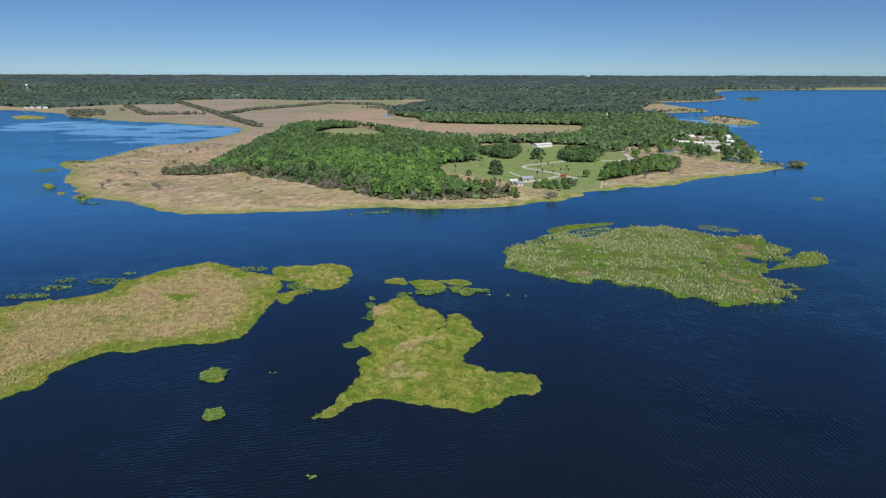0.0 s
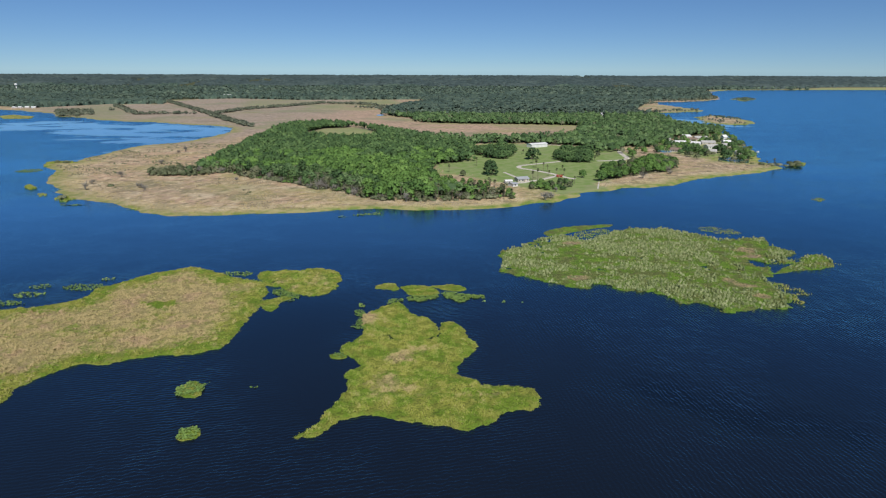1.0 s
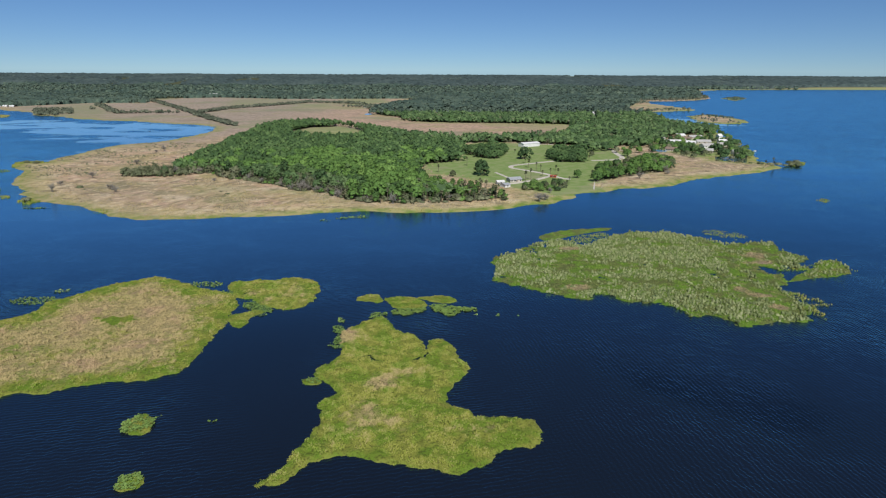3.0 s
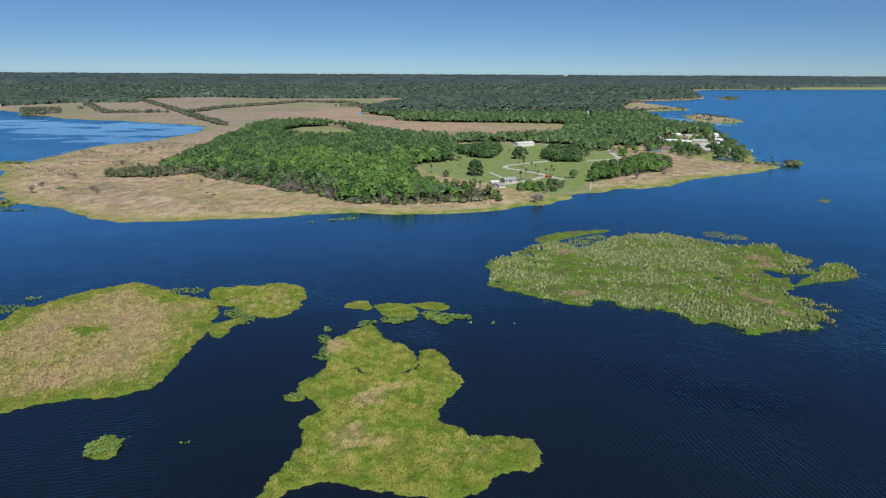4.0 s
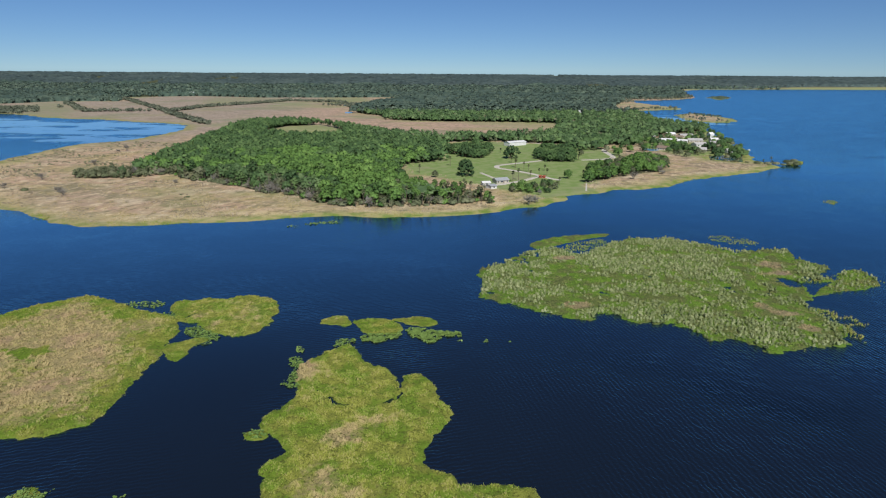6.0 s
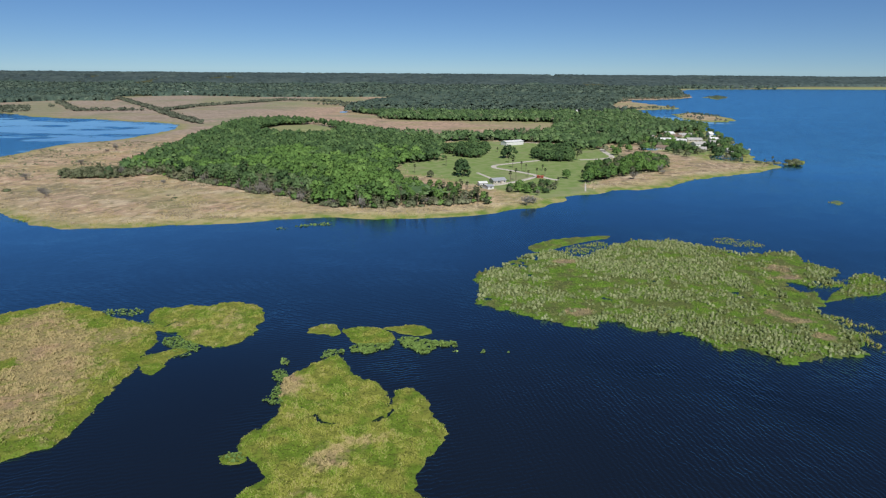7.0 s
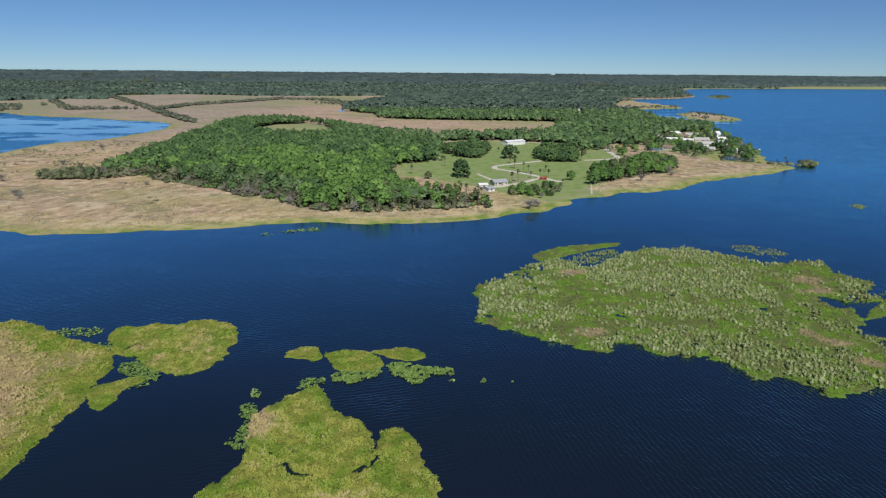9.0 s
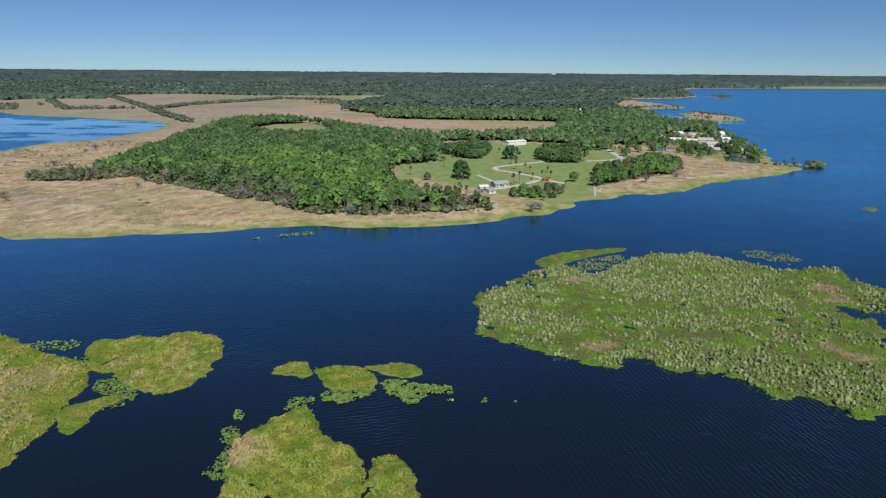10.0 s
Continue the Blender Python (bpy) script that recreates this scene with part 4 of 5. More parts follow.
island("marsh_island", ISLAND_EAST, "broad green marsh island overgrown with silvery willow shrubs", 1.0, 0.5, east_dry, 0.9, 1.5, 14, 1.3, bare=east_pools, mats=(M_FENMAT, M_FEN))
for k, (nm, shape) in enumerate((("tip", ISLET_TIP), ("mid", ISLET_MID), ("upper", ISLET_UPPER), ("lower", ISLET_LOWER), ("bank", ISLET_BANK), ("shrub", ISLET_SHRUB))):
    island("marsh_islet", shape, "small bright green floating islet of water plants", 0.5, 0.3, green_dry, 0.7, 4.5, 30 + k, 0.5, 7, *((None, (M_FENMAT, M_FEN)) if nm in ("bank", "shrub") else ()))
for k, shape in enumerate((ISLET_SPUR, ISLET_ROUND, ISLET_BAR)):
    island("marsh_islet", shape, "small grassy floating islet beside lily pads", 0.5, 0.4, light_dry if k == 0 else green_dry, 0.8, 4.0, 50 + k, 0.4, 7)


def lily_patch(outline, label, per_m2, seed, size=0.4, lift=0.0):
    """Rafts of round floating pads, each a notched seven-sided leaf a little above the water."""
    rng = np.random.default_rng(seed)
    p = np.array(outline, float)
    lo, hi = p.min(0), p.max(0)
    n = int(np.prod(hi - lo) * per_m2)
    x, y = rng.uniform(lo[0], hi[0], n), rng.uniform(lo[1], hi[1], n)
    sd = signed(p, x, y) + (fractal(x, y, 4, seed) - 0.5) * 5
    keep = (sd > 0) & (field(x, y, 1.3, seed + 4) > 0.2)
    x, y = x[keep], y[keep]
    r = size * rng.uniform(0.5, 1.25, len(x))
    a0 = rng.uniform(0, 6.28, len(x))
    vs, fs = [], []
    steps = 0.35 + np.arange(7) * (2 * np.pi - 0.7) / 6
    z = 0.05 + lift + rng.uniform(0, 0.35, len(x))
    tx, ty = rng.normal(0, 0.25, len(x)), rng.normal(0, 0.25, len(x))
    ring = np.stack([x[:, None] + np.cos(a0[:, None] + steps) * r[:, None], y[:, None] + np.sin(a0[:, None] + steps) * r[:, None], z[:, None] + r[:, None] * (np.cos(a0[:, None] + steps) * tx[:, None] + np.sin(a0[:, None] + steps) * ty[:, None])], -1)
    v = np.concatenate([np.stack([x, y, z - 0.04], 1)[:, None, :], ring], 1)
    m = np.arange(len(x))[:, None, None] * 8
    f = (m + np.array([[0, i, i + 1] for i in range(1, 7)])[None]).reshape(-1, 3)
    me = mesh_from("lily_pads", v.reshape(-1, 3), f, [M_PAD], {"tint": np.repeat(rng.uniform(0, 0.2, len(x)), 8)})
    return tagged(new("lily_pads", me), label, "lily pads", kind="stuff")


for k, shape in enumerate((ISLET_UPPER, ISLET_LOWER, ISLET_MID)):
    lily_patch(shape, "broad green leaves of water plants covering an islet", 5.0, 84 + k, 0.4, 0.3)


def disc(cx, cy, rx, ry):
    return [(cx + rx * math.cos(t * 0.785), cy + ry * math.sin(t * 0.785)) for t in range(8)]


PADS_TIP = [(-84, 301), (-81.5, 305), (-78, 305), (-75, 301), (-70, 299), (-67.5, 294), (-72, 292), (-78, 296)]
for k, shape in enumerate((PADS_ROUND, PADS_LONG, PADS_TOP, PADS_SPOT, PADS_SIDE, PADS_TIP)):
    lily_patch(shape, "raft of green lily pads on dark water", 14.0 if k < 2 else 5.5, 70 + k, 0.34)
for k, (cx, cy, rx, ry) in enumerate(((-204, 310, 6, 4), (-180, 309, 13, 5), (-209, 286, 12, 4), (-175, 322, 4, 3), (-110, 330, 9, 4), (-203, 298, 8, 4), (23, 289, 2, 1.5), (26, 288, 1.5, 1.2), (34, 288, 1.6, 1.2), (42, 287, 1.2, 1), (-92, 318, 6, 3), (-74, 290, 5, 3), (-96, 312, 6, 3), (20, 189, 3, 1.2), (-60, 472, 5, 4), (-49, 475, 7, 4), (-71, 465, 4, 2.5), (-450, 683, 14, 12), (-300, 507, 12, 3), (-240, 490, 10, 2), (-37, 145, 1.5, 0.8), (-64, 206, 1.5, 0.6))):
    lily_patch(disc(cx, cy, rx, ry), "loose scatter of lily pads and weed on the water", 2.0 if cy < 400 else 0.9, 90 + k, 0.4 if cy < 400 else 0.55)


def reed_patch(outline, label, per_m2, h, dry, seed):
    rng = np.random.default_rng(seed)
    p = np.array(outline, float)
    lo, hi = p.min(0), p.max(0)
    n = int(np.prod(hi - lo) * per_m2)
    x, y = rng.uniform(lo[0], hi[0], n), rng.uniform(lo[1], hi[1], n)
    keep = (signed(p, x, y) + (fractal(x, y, 6, seed) - 0.5) * 6 > 0) & (fractal(x, y * 2.5, 7, seed + 1) > 0.42)
    x, y = x[keep], y[keep]
    v, f, d, n = tufts(x, y, np.zeros(len(x)), np.full(len(x), h), np.full(len(x), h * 0.4), 5, np.full(len(x), dry), rng)
    return tagged(new("reeds", mesh_from("reeds", v, f, [M_GRASS], {"dry": d}, normals=n)), label, "reeds", kind="stuff")


reed_patch(REEDS_SOUTHEAST, "sparse olive reeds standing in open water", 1.2, 0.9, 0.35, 201)
reed_patch(REEDS_NORTHEAST, "sparse olive reeds standing in open water", 1.4, 0.5, 0.2, 202)
for k, (shape, h) in enumerate((
        ([(-393, 589), (-396, 601), (-379, 584), (-377, 571)], 1.5), ([(-364, 559), (-350, 555), (-343, 542), (-352, 542)], 0.8),
        ([(-331, 528), (-332, 546), (-313, 533), (-314, 519)], 1.1), ([(-452, 711), (-470, 750), (-452, 760), (-428, 742), (-430, 714)], 1.2),
        ([(330, 534), (341, 541), (342, 531), (332, 522)], 0.6), ([(418, 719), (425, 737), (446, 757), (450, 746), (434, 724)], 1.2))):
    reed_patch(shape, "ragged tuft of olive reeds standing in open water", 1.6, h, 0.25, 210 + k)
reed_patch([(-1037, 1483), (-1031, 1527), (-950, 1476), (-921, 1420), (-973, 1411)], "far reed bank standing in shallow water", 0.4, 2.0, 0.45, 220)
reed_patch([(90, 406), (104, 404), (122, 418), (120, 428), (96, 418)], "sparse green reeds in shallow water", 1.0, 0.7, 0.15, 203)
reed_patch([(196, 352), (228, 362), (236, 345), (205, 335)], "sparse green reeds in shallow water", 0.6, 0.8, 0.2, 204)


# ---- silvery shrubs on the eastern island ----
def shrub_models():
    made = []
    for i in range(7):
        rng = np.random.default_rng(400 + i)
        w, h = rng.uniform(1.3, 3.0), rng.uniform(1.0, 2.1)
        stems = [((0, 0, 0), (math.cos(a) * w * 0.25, math.sin(a) * w * 0.25, h * 0.6), 0.07, 0.03) for a in rng.uniform(0, 6.28, 5)]
        v, f = limb_mesh(stems, 4)
        root = tagged(new("willow_shrub", mesh_from("stems", v, f, [M_BARK])), "silvery green willow shrub on wet marsh", "shrub", "willow shrubs on the marsh island")
        v, f, nn = feathered(w, h, 72, rng)
        crown = new("leaves", mesh_from("leaves", v, f, [M_SILVER], {"tint": np.zeros(len(v))}, normals=nn))
        crown.parent = root
        made.append(root)
    return made


def feathered(w, h, n, rng):
    """A loose head of upright leafy sprays over a small dark core."""
    ang, rad, z = rng.uniform(0, 2 * np.pi, n), np.sqrt(rng.uniform(0, 1, n)), rng.uniform(0.1, 1.0, n)
    rad = rad * np.sqrt(np.clip(1.05 - z ** 2, 0.05, 1)) * w * 0.5 * (0.75 + 0.35 * np.sin(ang * 3 + w))
    p = np.stack([np.cos(ang) * rad, np.sin(ang) * rad, z * h * 0.85], 1)
    d = np.stack([np.cos(ang) * rad / w, np.sin(ang) * rad / w, np.full(n, 0.75)], 1) + rng.normal(0, 0.28, (n, 3))
    d /= np.linalg.norm(d, axis=1, keepdims=True)
    s = np.cross(d, rng.normal(size=(n, 3)))
    s /= np.linalg.norm(s, axis=1, keepdims=True)
    ln, wd = rng.uniform(0.35, 0.8, (n, 1)), rng.uniform(0.14, 0.25, (n, 1))
    a, b, c = p - s * wd, p + s * wd, p + d * ln
    turn = (np.cross(b - a, c - a) @ np.array((0.1, -1.0, 0.6)) < 0)[:, None]
    a, b = np.where(turn, b, a), np.where(turn, a, b)
    sprays = np.stack([a, b, c], 1).reshape(-1, 3)
    core = ICO_V * (w * 0.33, w * 0.33, h * 0.4) * rng.uniform(0.8, 1.15, (len(ICO_V), 1)) + (0, 0, h * 0.35)
    # spray normals lean to the sun's side too, so the leaves look lit
    nrm = np.repeat(np.stack([np.cos(ang) * rad / w * 1.2, np.sin(ang) * rad / w * 1.2 - 0.55, 0.35 + 0.5 * z], 1) + rng.normal(0, 0.16, (n, 3)), 3, 0)
    return np.concatenate([core, sprays]), np.concatenate([ICO_F, np.arange(len(sprays)).reshape(-1, 3) + len(core)]), np.concatenate([ICO_V, nrm])


def scatter(poly, spacing, rng, tries=30, accept=None):
    """Places inside an outline, no two nearer than the spacing."""
    p = np.array(poly, float)
    lo, hi = p.min(0), p.max(0)
    n = int(np.prod(hi - lo) / spacing ** 2 * tries * 0.2) + 20
    c = np.stack([rng.uniform(lo[0], hi[0], n), rng.uniform(lo[1], hi[1], n)], 1)
    ok = inside(p, c[:, 0], c[:, 1])
    if accept is not None:
        ok &= accept(c[:, 0], c[:, 1])
    cells, out = {}, []
    for x, y in c[ok]:
        k = (int(x // spacing), int(y // spacing))
        near = (q for i in (-1, 0, 1) for j in (-1, 0, 1) for q in cells.get((k[0] + i, k[1] + j), ()))
        if all((x - a) ** 2 + (y - b) ** 2 > spacing ** 2 for a, b in near):
            cells.setdefault(k, []).append((x, y))
            out.append((x, y))
    return out


def place(models, spots, z, rng, lo=0.8, hi=1.2, spin=360):
    """Each model stands at the first spot that falls to it; copies stand at the rest."""
    used = set()
    for i, (x, y) in enumerate(spots):
        m = models[i % len(models)]
        s = rng.uniform(lo, hi)
        at = pose(x, y, z, 0, 0, rng.uniform(-spin, spin) / 2)
        if m.name in used:
            ob = copy_thing(m, at)
        else:
            used.add(m.name)
            m.matrix_basis = at
            ob = m
        ob.scale = (s, s, s * rng.uniform(0.85, 1.15))


def join_copies(name, models, spots, zs, rng, label, category, lo=0.8, hi=1.2, spin=360):
    """Many plants of one kind as a single mass."""
    vs, fs, ix, tint, ns, base = [], [], [], [], [], 0
    mats = []
    shapes = []
    for m in models:
        for o in (m, *m.children):
            me = o.data
            v = np.empty(len(me.vertices) * 3, np.float32)
            me.vertices.foreach_get("co", v)
            cn = np.empty(len(me.loops) * 3, np.float32)
            me.corner_normals.foreach_get("vector", cn)
            li = np.empty(len(me.loops), np.int32)
            me.loops.foreach_get("vertex_index", li)
            vn = np.zeros((len(me.vertices), 3), np.float32)
            vn[li] = cn.reshape(-1, 3)
            tri = []
            for p in me.polygons:
                q = list(p.vertices)
                tri += [(q[0], q[i], q[i + 1]) for i in range(1, len(q) - 1)]
            if me.materials[0] not in mats:
                mats.append(me.materials[0])
            shapes.append((m.name, v.reshape(-1, 3), np.array(tri), mats.index(me.materials[0]), vn))
    names = [m.name for m in models]
    for i, (x, y) in enumerate(spots):
        s, a, t = rng.uniform(lo, hi), radians(rng.uniform(-spin, spin) / 2), rng.uniform()
        ca, sa = math.cos(a) * s, math.sin(a) * s
        for nm, v, f, mi, vn in shapes:
            if nm != names[i % len(names)]:
                continue
            vs.append(np.stack([v[:, 0] * ca - v[:, 1] * sa + x, v[:, 0] * sa + v[:, 1] * ca + y, v[:, 2] * s + zs[i]], 1))
            c1, s1 = math.cos(a), math.sin(a)
            ns.append(np.stack([vn[:, 0] * c1 - vn[:, 1] * s1, vn[:, 0] * s1 + vn[:, 1] * c1, vn[:, 2]], 1))
            fs.append(f + base)
            ix.append(np.full(len(f), mi))
            tint.append(np.full(len(v), t))
            base += len(v)
    me = mesh_from(name, np.concatenate(vs), np.concatenate(fs), mats, {"tint": np.concatenate(tint)}, index=np.concatenate(ix), normals=np.concatenate(ns))
    return tagged(new(name, me), label, category, kind="stuff")


SHRUBS = shrub_models()
rng = np.random.default_rng(5)


def shrub_ground(x, y):
    n = 0.4 * fractal(x, y, 26, 17) + 0.6 * fractal(x, y, 10, 19)
    rim = spot(55, 366, 16, 12)(x, y) + 2 * spot(78, 402, 13, 7)(x, y) + spot(100, 410, 40, 16)(x, y) + spot(130, 376, 34, 14)(x, y) + spot(156, 357, 16, 10)(x, y) + spot(112, 305, 26, 9)(x, y) + spot(140, 296, 20, 8)(x, y) + spot(160, 420, 40, 12)(x, y)
    bald = spot(190, 385, 22, 12)(x, y) + spot(46, 336, 14, 8)(x, y) + spot(64, 322, 16, 7)(x, y) + spot(80, 352, 18, 8)(x, y) + spot(98, 334, 20, 8)(x, y) + spot(122, 324, 18, 7)(x, y) + spot(172, 338, 20, 14)(x, y) + spot(150, 395, 26, 5)(x, y)
    for cx, cy, rx, ry, k in TAN_SPOTS:
        bald = bald + spot(cx, cy, rx, ry)(x, y)
    lone = field(x, y, 3.1, 31) + 0.5 * (field(x, y, 1.3, 32) - 0.5) > 0.92
    return (lone | (n + 0.13 * rim - 0.2 * bald + 0.12 * (field(x, y, 2.6, 29) - 0.5) > 0.49)) & (east_pools(x, y) < 0.4)


spots = scatter(ISLAND_EAST, 1.2, rng, accept=shrub_ground)
spots += scatter(ISLET_SHRUB, 2.2, rng, accept=lambda x, y: x > 200)
spots.sort(key=lambda q: q[1])
place(SHRUBS, spots[:290], 0.25, rng, 0.35, 0.95, 50)
join_copies("willow_thicket", SHRUBS, spots[290:], [0.25] * len(spots[290:]), rng, "dense silvery willow thicket on wet marsh", "thicket", 0.35, 0.95, 50)

# ---- mainland trees ----
def on_land(x, y):
    return (signed(LAND, x, y) > 3) & (signed(CANAL, x, y) < -2)


OAKS = [make_tree("oak_tree", w, h, h * 0.12, 26, 14, 0.95, m, 500 + i, "leafy green oak in dense woodland", "tree", "crown") for i, (w, h, m) in enumerate(((12, 12, M_LEAF), (10, 11, M_LEAF), (13, 13.5, M_LEAF), (9, 12, M_LEAF), (11, 10, M_MIDLEAF), (8, 13, M_DARKLEAF), (13, 11.5, M_DARKLEAF), (10, 12, M_MIDLEAF), (9, 10, M_GREYLEAF)))]
DARK = [make_tree("live_oak", w, h, 0.1, 50, 14, 0.9, M_DARKLEAF, 530 + i, "broad dark green live oak standing on mown lawn", "tree") for i, (w, h) in enumerate(((16, 12.5), (15, 12), (17, 13), (14, 12), (15, 11)))]
GREYS = [make_tree("scrub_tree", w, h, h * 0.1, 12, 16, 0.7, M_GREYLEAF, 560 + i, "grey-green scrubby tree on the forest edge", "tree") for i, (w, h) in enumerate(((6, 6.5), (4.5, 8), (7, 5)))]
for m in OAKS:
    m["group"] = "woodland oaks"
for m in GREYS:
    m["group"] = "scrub trees on the forest edge"
for m in DARK:
    m["group"] = "live oaks on the lawn"
BARE = [make_bare("bare_tree", 7.0, 7.5, 580, "leafless grey tree on dry marsh"), make_bare("bare_tree", 5.0, 6.0, 581, "leafless grey tree on dry marsh"), make_bare("bare_tree", 8.0, 5.0, 582, "leafless grey tree on dry marsh")]
for m in BARE:
    m["group"] = "bare grey trees"
PALMS = [make_palm(h, 600 + i) for i, h in enumerate((7.0, 9.0, 5.5))]



def remove_models(models):
    for m in models:
        for o in (*m.children, m):
            bpy.data.objects.remove(o)


rng = np.random.default_rng(21)
fs_ = scatter(FOREST, 6.6, rng, accept=lambda x, y: (signed(GLADE, x, y) < -2) & (signed(LAWN, x, y) < -1))
front = [q for q in fs_ if float(edge_distance(FOREST[:16], np.array([q[0]]), np.array([q[1]]), False)[0]) < 13]
deep = [q for q in fs_ if q not in set(front)]
deep.sort(key=lambda q: q[1])
mixed = [q for i, q in enumerate(front) if i % 5 < 3]
place(GREYS, mixed + scatter(SCRUB_STRIP, 3.5, rng) + scatter([(-300, 650), (-292, 676), (-228, 692), (-236, 656), (-262, 640)], 5.0, rng), 0.9, rng, 0.6, 1.1)
deep += [q for i, q in enumerate(front) if i % 5 >= 3]
deep.sort(key=lambda q: q[1])
hem = []
for (ax, ay), (bx, by) in zip(FOREST[:14], FOREST[1:15]):
    n = int(math.hypot(bx - ax, by - ay) / 1.15)
    hem += [(ax + (bx - ax) * t + rng.normal(0, 2.0), ay + (by - ay) * t - rng.uniform(-6, 6)) for t in rng.uniform(0, 1, n)]
hem = [q for q in hem if float(signed(LAND, np.array([q[0]]), np.array([q[1]]))[0]) > 5]
UNDER = [make_tree("undergrowth_bush", w, h, 0.1, 8, 13, 0.6, m, 800 + i, "tangled grey-green bush at the foot of the forest", "bush") for i, (w, h, m) in enumerate(((4, 2.6, M_GREYLEAF), (3, 3.4, M_PALMLEAF), (5, 2.2, M_GREYLEAF), (3, 2.8, M_LEAF)))]
for m in UNDER:
    m["group"] = "bushes at the forest edge"
place(UNDER, [q for i, q in enumerate(hem) if i % 4], 0.8, rng, 0.6, 1.7)
hem_palms = [q for i, q in enumerate(hem) if i % 4 == 0 and (q[0] > -120 or i % 8 == 0)]
near_oaks = deep[:290]
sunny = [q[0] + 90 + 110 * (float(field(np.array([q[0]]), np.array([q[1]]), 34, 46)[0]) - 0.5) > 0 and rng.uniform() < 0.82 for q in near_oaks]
tail = [q[0] > -2 and q[1] < 648 for q in near_oaks]
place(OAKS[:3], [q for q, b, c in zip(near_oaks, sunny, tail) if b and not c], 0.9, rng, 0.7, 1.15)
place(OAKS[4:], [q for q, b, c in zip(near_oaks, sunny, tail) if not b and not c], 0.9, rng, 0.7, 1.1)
place(OAKS[3:4], [q for q, c in zip(near_oaks, tail) if c], 0.9, rng, 0.5, 0.75)
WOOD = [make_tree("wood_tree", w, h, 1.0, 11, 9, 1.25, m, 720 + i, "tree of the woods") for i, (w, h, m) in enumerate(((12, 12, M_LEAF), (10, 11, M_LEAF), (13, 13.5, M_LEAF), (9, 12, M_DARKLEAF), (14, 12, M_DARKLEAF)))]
rest = deep[290:]
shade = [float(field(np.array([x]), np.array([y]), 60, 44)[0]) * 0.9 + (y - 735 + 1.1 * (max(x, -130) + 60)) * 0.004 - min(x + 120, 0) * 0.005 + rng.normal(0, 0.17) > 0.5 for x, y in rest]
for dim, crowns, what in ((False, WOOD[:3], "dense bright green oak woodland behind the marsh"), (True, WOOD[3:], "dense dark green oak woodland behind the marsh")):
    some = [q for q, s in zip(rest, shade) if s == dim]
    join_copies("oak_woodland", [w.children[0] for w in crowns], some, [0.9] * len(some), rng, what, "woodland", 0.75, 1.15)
remove_models(WOOD)

place(DARK, [(59, 655), (119, 772)], 1.0, rng, 1.08, 1.12)
place(DARK[2:], scatter(GROVE_LAWN, 9, rng) + scatter(GROVE_MIDDLE, 9, rng), 1.0, rng, 0.75, 1.0)
grove = scatter(GROVE_EAST, 6.5, rng)
lone = [make_tree("grove_tree", w, h, h * 0.08, 20, 20, 0.8, m, 640 + i, "green tree in a loose grove by the shore", "tree") for i, (w, h, m) in enumerate(((9, 9, M_LEAF), (7, 8, M_GREYLEAF), (10, 9.5, M_LEAF), (8, 8, M_DARKLEAF)))]
for m in lone:
    m["group"] = "trees of the shore grove"
place(lone, grove + [(152, 637), (28, 646), (254, 797), (300, 840), (280, 830), (210, 800)], 0.95, rng, 0.75, 1.1)
for q in scatter(GROVE_SHORE, 6.0, rng):
    tree = copy_thing(lone[int(rng.integers(4))], pose(*q, 0.95, 0, 0, rng.uniform(-180, 180)))
    tree.scale = (0.7, 0.7, rng.uniform(0.5, 0.75))
place(PALMS, hem_palms + [(116, 824), (98, 622), (104, 627), (116, 739), (114, 703), (118, 677), (140, 683), (136, 653), (122, 674), (195, 758), (14, 672), (47, 717), (19, 739), (130, 586), (136, 602), (170, 647), (171, 634), (126, 642), (119, 648), (388, 719), (399, 723), (395, 714), (66, 572), (2, 536), (-20, 526), (-51, 537), (35, 562), (46, 561)] + scatter([(20, 552), (60, 560), (62, 572), (50, 580), (20, 566)], 5, rng), 0.95, rng, 0.8, 1.15)
place(BARE, [(-323, 726), (-345, 829), (-340, 841), (-326, 638), (-334, 598), (-323, 566), (-268, 564), (-201, 619), (110, 560), (94, 524), (100, 531), (-25, 515), (214, 633), (253, 661), (254, 672), (249, 678), (-279, 578)] + hem[5::30] + scatter(GREY_FRINGE, 6.5, rng), 0.8, rng, 0.6, 1.1)
place([make_tree("shore_bush", 7, 3.2, 0.3, 12, 24, 0.6, M_GREYLEAF, 660, "low grey-green bush at the water's edge", "bush")], [(-323, 531), (-452, 739), (-440, 735), (429, 735), (-300, 700), (-290, 690), (-310, 585), (380, 738), (388, 731), (372, 744), (362, 750), (396, 724), (350, 757), (432, 734), (424, 733), (418, 720), (422, 724), (427, 728), (431, 731), (435, 738), (410, 718), (404, 722), (436, 741), (433, 735), (429, 722), (424, 718)], 0.5, rng, 0.6, 1.2)

# ---- village trees, woods beyond ----
village_trees = scatter(VILLAGE, 11.5, rng, accept=on_land) + [(250 + i * 14, 830 + (i * 53) % 40) for i in range(8)]
village = [make_tree("village_tree", w, h, 1.6, 16, 20, 0.9, m, 680 + i, "leafy tree between lakeside houses", "tree") for i, (w, h, m) in enumerate(((11, 10, M_DARKLEAF), (10, 9, M_GREYLEAF), (12, 11, M_LEAF)))]
for m in village:
    m["group"] = "trees of the lakeside village"

